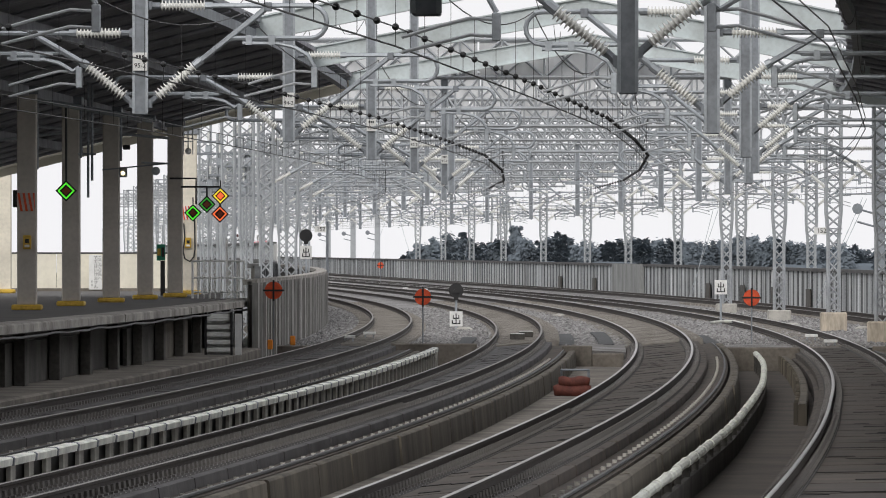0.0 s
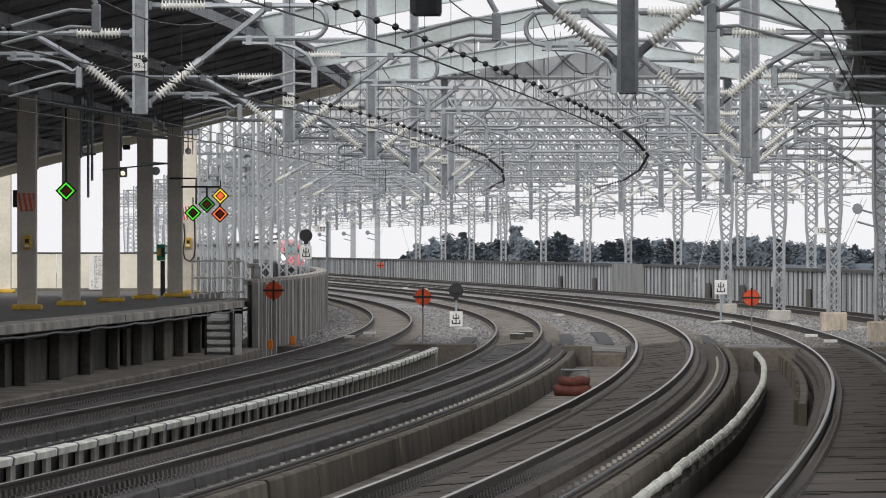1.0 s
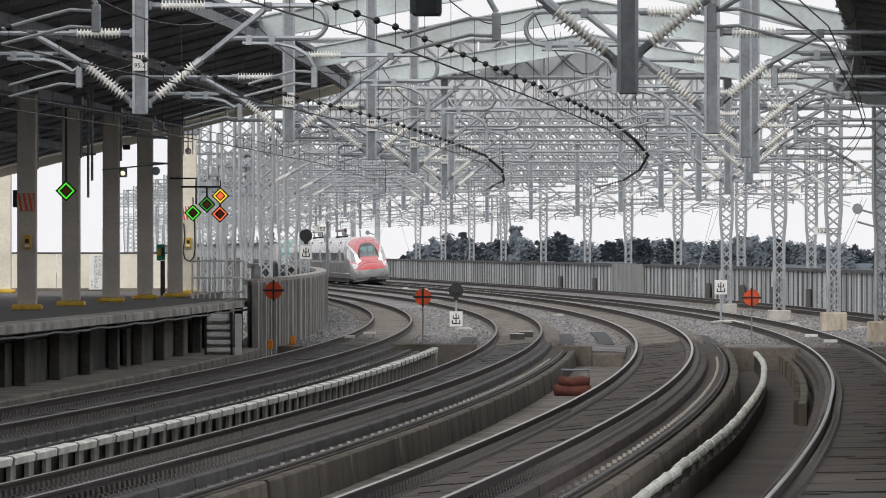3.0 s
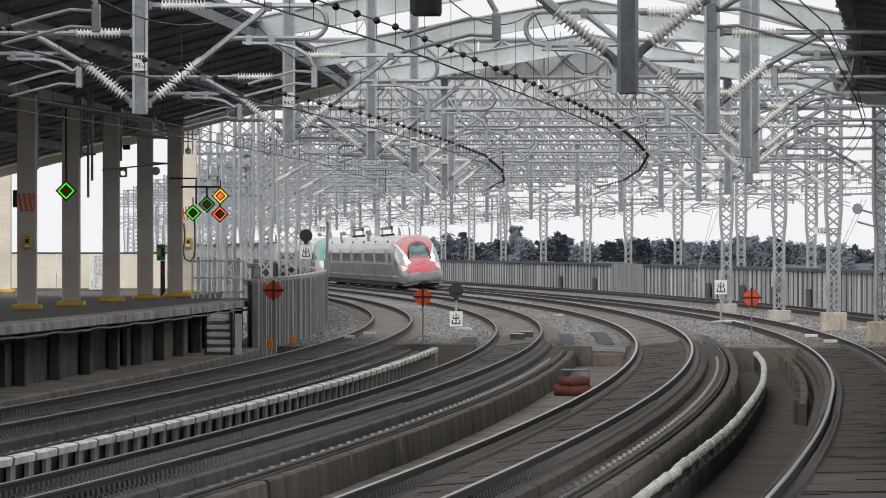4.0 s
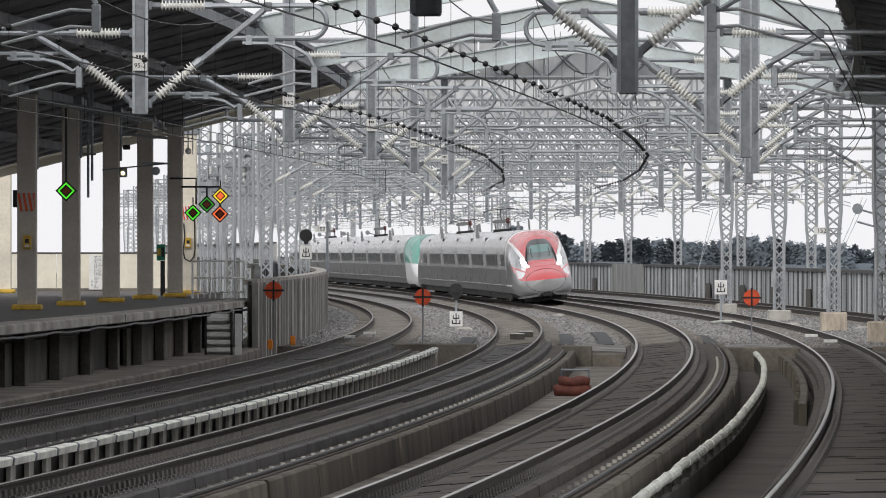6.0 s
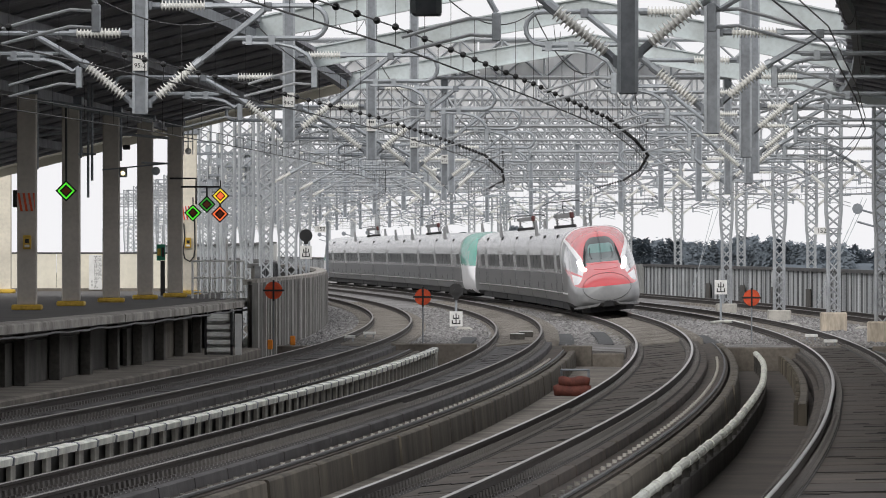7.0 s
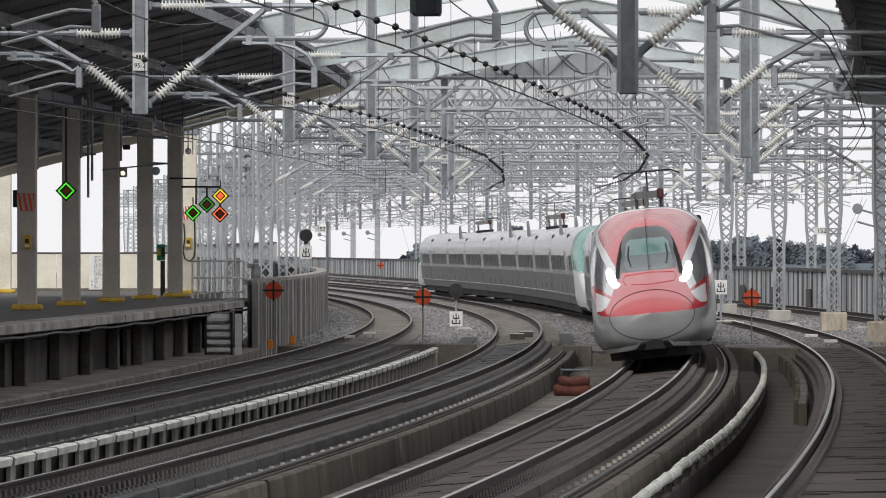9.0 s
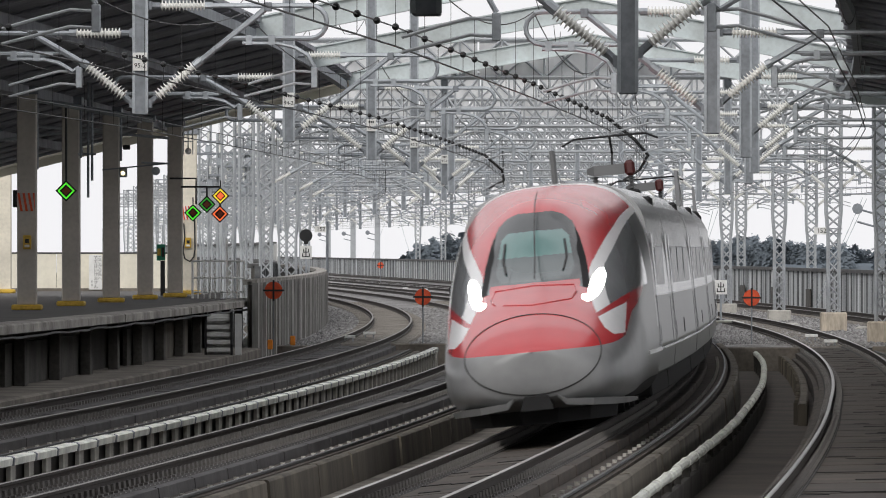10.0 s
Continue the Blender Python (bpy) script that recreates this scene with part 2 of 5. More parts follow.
def turn(y):
    """Heading of the line at y, as degrees about z."""
    return -math.degrees(math.atan(float(np.interp(y, YG, SG))))


def at(y, off=0.0, z=0.0, rx=0, ry=0, rz=0):
    p = P(y, off, z)
    return pose(p.x, p.y, p.z, rx, ry, turn(y) + rz)


#         offset, drift, bend, height of the low rail, cant
TRACKS = [(-9.21, 0.264, -0.056, 0.02, 0.0), (-4.386, 0.031, -0.005, -0.038, 0.141),
          (0.0, 0.0, 0.0, 0.0, 0.144), (4.692, 0.271, -0.037, -0.058, 0.024), (10.6, 0.0, 0.0, 0.0, 0.0)]


def track_off(i, y):
    o, a, b, _, _ = TRACKS[i]
    t = (min(y, 650) - 200) / 100
    return o + a * t + b * t * t + (lerp(y, [100, 130, 175], [0.24, 0.13, 0]) if i == 3 else 0)


def Q(i, y, lat, up):
    """A point beside and above track i, in its canted plane."""
    c = TRACKS[i][4]
    g = c / 1.5
    return P(y, track_off(i, y) + lat * math.cos(g) - up * math.sin(g), TRACKS[i][3] + c / 2 + lat * math.sin(g) + up * math.cos(g))


def steps(a, b, d):
    n = max(1, round((b - a) / d))
    return [a + (b - a) * k / n for k in range(n + 1)]


def run(bm, prof, y0, y1, d=6.0, place=None):
    """Sweep a closed profile of (off, z) along the line."""
    place = place or (lambda y, o, z: P(y, o, z))
    prism(bm, [[place(y, o, z) for o, z in prof] for y in steps(y0, y1, d)])
# ---- ground and ballast ----
SLAB_END = 286.0
GANTRIES = [72, 108, 145, 182, 219, 254, 301, 345, 393, 440, 490, 545, 600, 648, 692, 745, 800, 850, 900, 950, 1000, 1060, 1130, 1200]


def make_ground():
    bm = bmesh.new()
    bmesh.ops.create_grid(bm, x_segments=8, y_segments=8, size=4500, matrix=Matrix.Translation((0, 400, -9)))
    tagged(part("ground", bm, GROUND), "dull green and brown fields far below the viaduct", "ground", kind="structure")
    bm = bmesh.new()
    run(bm, [(-13.4, -2.2), (13.4, -2.2), (13.4, -0.8), (-13.4, -0.8)], -60, SLAB_END)
    tagged(part("viaduct_floor", bm, BED), "brown-stained concrete viaduct floor between the track beds", "viaduct floor", kind="structure")
    bm = bmesh.new()
    rows = []
    for y in steps(SLAB_END + 0.3, 1480, 3):
        rows.append([P(y, o, -0.3 + 0.05 * noise.noise(Vector((o * 0.8, y * 0.25, 3))) + (0.04 if o < 9 else -0.02)) for o in np.arange(-12.6, 13.6, 0.65)])
    grid(bm, rows)
    tagged(part("ballast_bed", bm, BALLAST, smooth=True), "grey crushed-stone ballast under and between the far tracks", "ballast", kind="stuff")
    bm = bmesh.new()
    run(bm, [(-12.6, -3), (13.6, -3), (13.6, -0.36), (-12.6, -0.36)], SLAB_END + 0.2, 1480)
    tagged(part("viaduct_deck", bm, CONCRETE), "concrete viaduct deck under the ballast", "viaduct deck", kind="structure")
    bm = bmesh.new()
    run(bm, [(-3.35, -0.82), (-0.9, -0.82), (-0.9, -0.62), (-3.35, -0.6)], -60, SLAB_END)
    tagged(part("walkway", bm, CONCRETE), "stained concrete walkway between the main tracks", "walkway", kind="structure")
    # retaining walls at the end of the ballast, in the gaps between the beds
    for k, (a, b) in enumerate(((-8.3, -5.5), (-2.85, -2.0), (-2.0, -1.1), (1.5, 3.95), (6.4, 13.0), (-12.0, -10.1))):
        bm = bmesh.new()
        m = at((SLAB_END, 268.0, 268.0, 273.0, SLAB_END, SLAB_END)[k], 0, 0)
        box(bm, a, b, -0.12 - 0.02 * k, 0.3, -0.82, (-0.14, -0.02, -0.24, -0.12, -0.22, -0.2)[k], m, 0.03)
        tagged(part("retaining_wall", bm, CONCRETE), "brown-stained concrete retaining wall holding back the ballast", "retaining wall", "ballast retaining walls", "structure")
    for a, b, y, z in ((-2.9, -1.05, 268.2, -0.2), (1.5, 3.95, 273.2, -0.2)):
        bm = bmesh.new()
        run(bm, [(a, -0.83), (b, -0.83), (b, z), ((a + b) / 2, z + 0.04), (a, z)], y, SLAB_END + 0.5, 4)
        tagged(part("ballast_fill", bm, BALLAST), "grey ballast filled in behind the retaining wall", "ballast", "ballast fills", "stuff")


RAIL_PROFILE = [(-0.0725, -0.174), (0.0725, -0.174), (0.0725, -0.155), (0.012, -0.14), (0.012, -0.05), (0.0325, -0.04), (0.0325, -0.008),
                (0.022, 0), (-0.022, 0), (-0.0325, -0.008), (-0.0325, -0.04), (-0.012, -0.05), (-0.012, -0.14), (-0.0725, -0.155)]


def make_clip():
    bm = bmesh.new()
    box(bm, -0.17, -0.05, -0.07, 0.07, -0.19, -0.15)
    box(bm, 0.05, 0.17, -0.07, 0.07, -0.19, -0.15)
    tube(bm, [(0.11, 0, -0.16), (0.11, 0, -0.075)], 0.03)
    tube(bm, [(-0.11, 0, -0.16), (-0.11, 0, -0.075)], 0.03)
    box(bm, -0.19, 0.19, -0.09, 0.09, -0.215, -0.19)
    me = bpy.data.meshes.new("rail_fastening")
    bm.to_mesh(me)
    bm.free()
    me.materials.append(CLIP)
    return me


def make_tracks():
    clip = make_clip()
    bolt = bmesh.new()
    tube(bolt, [(0, 0, -0.02), (0, 0, 0.045)], 0.034, 6)
    bolt_me = bpy.data.meshes.new("anchor_bolt")
    bolt.to_mesh(bolt_me)
    bolt.free()
    bolt_me.materials.append(BOLT)
    names = ("platform loop", "near main", "far main", "second loop", "outer loop")
    for i in range(5):
        y_first = 40.0 if i < 4 else 300.0
        if i < 4:
            # raised concrete bed
            bm = bmesh.new()
            run(bm, [(-1.15, -0.9), (1.6, -0.9), (1.6, -0.36), (1.5, -0.34), (1.25, -0.36), (-1.08, -0.36), (-1.15, -0.38)], y_first, SLAB_END + 0.2, 5, lambda y, o, z: Q(i, y, o, z) if z > -0.8 else Vector((*Q(i, y, o, z).xy, -0.84)))
            bed = tagged(part("track_bed", bm, BED), "brown concrete track bed of the " + names[i], "track bed", "track beds", "structure")
            # slab panels with open joints
            for y in np.arange(y_first, SLAB_END - 5, 5.0):
                bm = bmesh.new()
                a = 0.05 + 0.22 * random.random() ** 2
                run(bm, [(-1.05, -0.37), (1.1, -0.37), (1.1, -0.225), (1.06, -0.21), (-1.01, -0.21), (-1.05, -0.225)], y + a, y + 5.0 - a, 2.5, lambda yy, o, z: Q(i, yy, o, z))
                part("track_slab", bm, SLAB if i > 1 else SLAB_COOL, bed)
                if y > 70:
                    for q in range(random.choice((1, 1, 2))):
                        bm = bmesh.new()
                        yy, c, w = y + random.random() * 5, random.uniform(-0.5, 0.5), random.uniform(0.12, 0.4)
                        box(bm, -w, w, -random.uniform(0.08, 0.3), 0.1, -0.206, -0.2, Matrix.Translation(Q(i, yy, c, 0)) @ pose(0, 0, 0, 0, -math.degrees(TRACKS[i][4] / 1.5), turn(yy)))
                        part("joint_filler", bm, FILLER, bed)
            for y in np.arange(72, 250, 2.0):
                p = Q(i, y, 1.36, -0.35)
                shared("anchor_bolt", bolt_me, bed, Matrix.Translation(p))
            # parapet panels with open joints along the outer edge
            y = y_first + 20
            while y < SLAB_END - 1:
                L = min(random.choice((7.0, 9.0, 12.0)), SLAB_END - y)
                bm = bmesh.new()
                e = 0.03 * random.random()
                run(bm, [(1.66, -0.88), (1.84 + e, -0.88), (1.83 + e, -0.39), (1.8 + e, -0.36), (1.68, -0.36), (1.66, -0.38)], y, y + L - 0.35, 4, lambda yy, o, z: Q(i, yy, o, z) if z > -0.8 else Vector((*Q(i, yy, o, z).xy, -0.84)))
                part("parapet_panel", bm, PARAPET, bed)
                y += L
            # low wall with short stubs on the inner side of the second loop
            if i == 3:
                for y in np.arange(188, SLAB_END - 2.5, 2.6):
                    bm = bmesh.new()
                    run(bm, [(-1.46, -0.88), (-1.28, -0.88), (-1.28, -0.33), (-1.31, -0.3), (-1.43, -0.3), (-1.46, -0.33)], y, y + 2.45, 2.45, lambda yy, o, z: Q(i, yy, o, z) if z > -0.8 else Vector((*Q(i, yy, o, z).xy, -0.84)))
                    part("parapet_panel", bm, PARAPET, bed)
                    bm = bmesh.new()
                    p = Q(i, y + 1.2, -1.5, 0)
                    box(bm, -0.04, 0.04, -0.14, 0.14, -0.8, -0.28, pose(p.x, p.y, p.z, 0, 0, turn(y)), 0.01)
                    part("stub_post", bm, PARAPET, bed)
            # cable laid along the edge of the bed
            bm = bmesh.new()
            tube(bm, [Q(i, y, 1.53 + 0.03 * noise.noise(Vector((y, i, 0))), -0.32) for y in steps(60, 284, 2)], 0.025, 5)
            tagged(part("edge_cable", bm, BLACK), "black cable lying along the edge of the track bed", "cable", "track cables")
        for side in (-0.75, 0.75):
            bm = bmesh.new()
            ys = steps(y_first, 1480, 4)
            sg = 1 if side > 0 else -1
            rows = [[Q(i, y, side + o, z) for o, z in RAIL_PROFILE] for y in ys]
            prism(bm, rows)
            for f in bm.faces:
                f.material_index = 0
            bm.faces.ensure_lookup_table()
            k = len(RAIL_PROFILE)
            for n, f in enumerate(bm.faces):
                if n < (len(ys) - 1) * k and n % k in (6, 7, 8):
                    f.material_index = 1
            if i < 4:
                # added dark strip stands for the shade along the rail's foot
                sb = bmesh.new()
                run(sb, [(side - 0.2, -0.212), (side + 0.2, -0.212), (side + 0.17, -0.178), (side - 0.17, -0.178)], y_first, SLAB_END, 5, lambda yy, o, z: Q(i, yy, o, z))
                part("rail_shade_strip", sb, RAIL_SHADE, bed)
            rail = tagged(part("rail", bm, [RAIL_SIDE, RAIL_HEAD if i in (2, 3) else RAIL_DULL]), "curved steel rail with a polished head of the " + names[i], "rail", "running rails", "structure")
            if i == 4:
                continue
            g = math.degrees(TRACKS[i][4] / 1.5)
            for n, y in enumerate(np.arange(72, 165, 0.625)):
                p = Q(i, y, side, 0)
                shared("rail_fastening", clip, rail, pose(p.x, p.y, p.z, 0, -g, turn(y)))
            bm = bmesh.new()
            for y in np.arange(165, SLAB_END, 0.625):
                p = Q(i, y, side, 0)
                m = pose(p.x, p.y, p.z, 0, -g, turn(y))
                for a, b in ((-0.17, -0.05), (0.05, 0.17)):
                    vs = [bm.verts.new(m @ Vector(q)) for q in ((a, -0.08, -0.2), (b, -0.08, -0.2), (b, 0.08, -0.2), (a, 0.08, -0.2), (a, -0.08, -0.12), (b, -0.08, -0.12), (b, 0.08, -0.12), (a, 0.08, -0.12))]
                    for q in ((0, 1, 5, 4), (1, 2, 6, 5), (2, 3, 7, 6), (3, 0, 4, 7), (4, 5, 6, 7)):
                        bm.faces.new([vs[c] for c in q])
            tagged(part("far_fastenings", bm, CLIP, rail), kind="stuff")
        # sleepers in the ballast
        bm = bmesh.new()
        for y in np.arange(SLAB_END + 1, 520, 0.6):
            g = TRACKS[i][4] / 1.5
            p = Q(i, y, 0, 0)
            box_m = pose(p.x, p.y, p.z, 0, -math.degrees(g), turn(y))
            vs = [bm.verts.new(box_m @ Vector(q)) for q in ((-1.3, -0.12, -0.4), (1.3, -0.12, -0.4), (1.3, 0.12, -0.4), (-1.3, 0.12, -0.4), (-1.3, -0.1, -0.19), (1.3, -0.1, -0.19), (1.3, 0.1, -0.19), (-1.3, 0.1, -0.19))]
            for q in ((0, 1, 5, 4), (1, 2, 6, 5), (2, 3, 7, 6), (3, 0, 4, 7), (4, 5, 6, 7)):
                bm.faces.new([vs[c] for c in q])
        tagged(part("sleepers", bm, SLEEPER), "brown concrete sleepers half sunk in ballast", "sleepers", "sleepers", "stuff")


# ---- white covered barrier between the loop and the near main, and the white pipe run ----
def make_white_barrier():
    ob = thing("cable_barrier", "low white-capped barrier with dark gaps between posts", "barrier", kind="structure")
    ys = list(np.arange(62.0, 263.0, 3.0))
    O = lambda y: track_off(1, y) - 1.9
    for n, (a, b) in enumerate(zip(ys, ys[1:])):
        bm = bmesh.new()
        dz = 0.015 * noise.noise(Vector((a * 0.4, 1, 0))) + 0.16
        prof = [(-0.09, 0.02), (0.09, 0.02), (0.1, 0.11), (0.07, 0.13), (-0.07, 0.13), (-0.1, 0.11)]
        run(bm, [(o, z + dz) for o, z in prof], a + 0.09, b - 0.09, 3, lambda y, o, z: P(y, O(y) + o, z - 0.28))
        part("cap", bm, CAP_WHITE, ob)
        bm = bmesh.new()
        run(bm, [(o * 1.14, (z - 0.075) * 1.12 + 0.075 + dz) for o, z in prof], b - 0.07, b + 0.07, 0.14, lambda y, o, z: P(y, O(y) + o, z - 0.28))
        part("strap", bm, STEEL_DARK, ob)
    post = bmesh.new()
    box(post, -0.03, 0.03, -0.32, 0.32, -0.5, 0.23)
    me = bpy.data.meshes.new("post")
    post.to_mesh(me)
    post.free()
    me.materials.append(CONCRETE_LIGHT)
    for y in np.arange(62.6, 263, 2.4):
        shared("post", me, ob, at(y, O(y), -0.33))
    # black sheet added behind the posts as the shade in the gaps
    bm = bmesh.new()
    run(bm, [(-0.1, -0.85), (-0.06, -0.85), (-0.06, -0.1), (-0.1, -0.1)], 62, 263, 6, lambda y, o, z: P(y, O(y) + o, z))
    part("gap_shade", bm, BLACK, ob)
    bm = bmesh.new()
    run(bm, [(-0.35, -1.02), (0.3, -1.02), (0.3, -0.72), (-0.35, -0.72)], 62, 263, 6, lambda y, o, z: P(y, O(y) + o, z))
    part("footing", bm, CONCRETE, ob)


def make_pipe_run():
    ob = thing("white_pipe_run", "ribbed white insulated pipe on short posts beside the track bed", "pipe", kind="structure")
    def O(y):
        return lerp(y, [60, 114, 144, 202, 236, 285], [2.1, 2.15, 2.2, 2.38, 2.55, 2.72]) + 0.015 * math.sin(y * 0.13)
    ys = steps(60, 284, 4.2)
    for a, b in zip(ys, ys[1:]):
        bm = bmesh.new()
        q = steps(a, b - 0.06, 1.2)
        zz = -0.28 + 0.03 * noise.noise(Vector((a, 7, 0)))
        tube(bm, [P(y, O(y), zz) for y in q], 0.068, 10)
        part("pipe_section", bm, PIPE_WHITE, ob, smooth=False)
        bm = bmesh.new()
        tube(bm, [P(b - 0.12, O(b), zz), P(b, O(b), zz)], 0.08, 10)
        part("band", bm, PIPE_WHITE, ob)
        bm = bmesh.new()
        m = at(a + 0.5, O(a), 0)
        box(bm, -0.05, 0.05, -0.05, 0.05, -0.82, -0.33, m)
        part("stand", bm, CONCRETE_DARK, ob)
    bm = bmesh.new()
    run(bm, [(-0.02, -0.82), (0.06, -0.82), (0.06, -0.48), (-0.02, -0.48)], 60, 236, 6, lambda y, o, z: P(y, O(y) + o, z))
    part("trough_wall", bm, CONCRETE_DARK, ob)


# ---- barrier walls of concrete panels ----
def make_wall(name, label, off, y0, y1, z0, z1, pitch, face, rib=0.5, skin=None, rib_skin=None, fat=1.0):
    ob = tagged(new(name), label, "wall", kind="structure")
    for y in np.arange(y0, y1, pitch):
        bm = bmesh.new()
        b = min(y + pitch - 0.015, y1)
        o = off(y)
        run(bm, [(0, z0), (0.14, z0), (0.14, z1), (0, z1)], y, b, pitch, lambda yy, oo, z: P(yy, off(yy) + oo - 0.07, z))
        part("panel", bm, skin or WALL_PANEL, ob)
    bm = bmesh.new()
    n = 0
    for y in np.arange(y0, y1, rib):
        h = random.random()
        m = at(y, off(y), 0)
        w = rib * (0.1 + 0.12 * h) * fat
        dep = (0.19 if face > 0 else 0.085) + (0.1 if face > 0 else 0.04) * random.random()
        box(bm, 0.07 if face > 0 else -dep, dep if face > 0 else -0.07, -w, w, z0, z1 - 0.03, m)
    tagged(part("ribs", bm, rib_skin or WALL_RIB, ob), kind="stuff")
    bm = bmesh.new()
    run(bm, [(-0.2, z1 - 0.1), (0.2, z1 - 0.1), (0.22, z1 + 0.06), (-0.22, z1 + 0.06)], y0, y1, 8, lambda yy, oo, z: P(yy, off(yy) + oo, z))
    part("coping", bm, CONCRETE_EDGE if rib_skin is WALL_RIB_WEST else WALL_CAP, ob, "weathered concrete coping")
    return ob


def make_walls():
    outer = make_wall("wall_east", "streaked grey concrete barrier wall with upright ribs and dark coping", lambda y: 13.1, 296, 1480, -0.6, 1.72, 3.6, -1, 3.6, None, WALL_LINE, 0.55)
    # plain smooth bay and doors in the outer wall
    bm = bmesh.new()
    box(bm, -0.4, -0.12, -14, 14, -0.3, 1.75, at(625, 13.1, 0))
    part("plain_bay", bm, BAY, outer, "plain concrete bay without ribs")
    for y in (470, 497, 522, 551, 661, 700):
        bm = bmesh.new()
        box(bm, -0.24, -0.16, -1.6, 1.6, -0.3, 0.75, at(y, 13.1, 0), 0.02)
        part("hatch", bm, CONCRETE_DARK, outer, "grey steel hatch")
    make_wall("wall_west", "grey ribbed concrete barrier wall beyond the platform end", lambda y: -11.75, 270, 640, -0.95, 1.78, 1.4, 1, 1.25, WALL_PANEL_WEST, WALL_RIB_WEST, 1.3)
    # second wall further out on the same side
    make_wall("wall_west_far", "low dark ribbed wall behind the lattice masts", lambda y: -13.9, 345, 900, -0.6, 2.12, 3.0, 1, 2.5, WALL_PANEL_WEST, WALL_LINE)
    # pale screen beyond the masts, where the line bends away
    make_wall("wall_west_screen", "pale grey-blue screen panels far along the viaduct", lambda y: -13.3, 500, 860, -0.6, 3.05, 3.0, 1, 3.0, WALL_PANEL)
    # viaduct side closing the near part, out of the lens's sight
    make_wall("wall_east_near", "concrete barrier wall beside the second platform", lambda y: 24.0, -100, 296, -1.0, 1.7, 12, -1, 6)


# ---- platform ----
EDGE = lambda y: -11.9
def make_platform():
    bm = bmesh.new()
    run(bm, [(-30, -1.0), (-13.2, -1.0), (-13.2, 1.0), (-12.1, 1.02), (-12.1, 1.235), (-30, 1.235)], -60, 283, 8)
    run(bm, [(-30, -1.0), (-14.7, -1.0), (-14.7, 1.235), (-30, 1.235)], 283, 333, 8)
    plat = tagged(part("platform", bm, PLATFORM), "dark asphalt station platform", "platform", kind="structure")
    for y in np.arange(80, 283, 2.9):
        bm = bmesh.new()
        e = 0.02 * noise.noise(Vector((y, 0, 5)))
        run(bm, [(-12.6, 1.06), (-11.9 + e, 1.06), (-11.9 + e, 1.22), (-11.95 + e, 1.25), (-12.6, 1.25)], y, min(y + 2.88, 283), 2.88)
        part("edge_stone", bm, CONCRETE_EDGE, plat)
    # posts and infill panels under the edge, in darker concrete up to y 238
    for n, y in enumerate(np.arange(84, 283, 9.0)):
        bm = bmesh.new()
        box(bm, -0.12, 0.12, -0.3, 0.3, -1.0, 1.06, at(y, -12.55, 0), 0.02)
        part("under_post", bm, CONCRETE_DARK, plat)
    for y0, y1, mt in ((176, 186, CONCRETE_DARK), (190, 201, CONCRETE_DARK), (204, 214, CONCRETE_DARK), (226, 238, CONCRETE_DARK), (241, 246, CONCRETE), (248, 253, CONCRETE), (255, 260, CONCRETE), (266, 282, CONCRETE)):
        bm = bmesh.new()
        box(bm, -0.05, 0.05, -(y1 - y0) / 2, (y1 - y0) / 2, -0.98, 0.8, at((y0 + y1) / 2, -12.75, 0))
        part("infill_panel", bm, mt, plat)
    # ledge at its foot
    bm = bmesh.new()
    run(bm, [(-12.9, -1.02), (-11.35, -1.02), (-11.35, -0.12), (-11.42, -0.08), (-12.9, -0.08)], 60, 268, 6)
    tagged(part("duct_ledge", bm, CONCRETE), "stained concrete cable duct along the platform foot", "cable duct", kind="structure")
    bm = bmesh.new()
    tube(bm, [P(y, -11.96, 1.0 - 0.03 * abs(math.sin(y * 0.26)) + 0.02 * noise.noise(Vector((y, 2, 2)))) for y in steps(120, 282, 1.5)], 0.03, 5)
    tagged(part("platform_cable", bm, BLACK), "black cable looped along under the platform edge", "cable")
    # end wall of the platform
    ob = tagged(new("wall_north"), "cream-painted metal fence panels with a dark top rail", "wall", kind="structure")
    for k in range(7):
        bm = bmesh.new()
        box(bm, -27 + k * 1.62, -27 + (k + 1) * 1.62 - 0.015, -0.04, 0.04, 1.33, 2.55, at(333, 0, 0), 0.008)
        part("panel", bm, CREAM, ob)
    bm = bmesh.new()
    box(bm, -27, -15.6, -0.06, 0.06, 2.55, 2.6, at(333, 0, 0))
    part("top_rail", bm, BLACK, ob)
    bm = bmesh.new()
    box(bm, -27, -15.6, -0.15, 0.1, 1.2, 1.34, at(333, 0, 0))
    part("kerb", bm, CONCRETE, ob)


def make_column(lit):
    ob = thing("platform_column", "steel platform column in a paler, lit colour on a yellow footing" if lit else "grey-beige steel platform column on a yellow footing", "column", group="platform columns")
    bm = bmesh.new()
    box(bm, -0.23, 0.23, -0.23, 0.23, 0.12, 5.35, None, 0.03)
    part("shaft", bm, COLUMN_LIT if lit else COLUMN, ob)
    bm = bmesh.new()
    box(bm, -0.36, 0.36, -0.36, 0.36, 0, 0.13, None, 0.03)
    part("footing", bm, YELLOW, ob)
    bm = bmesh.new()
    box(bm, -0.3, 0.3, -0.3, 0.3, 5.2, 5.4, None, 0.02)
    part("capital", bm, STEEL_DARK, ob)
    return ob


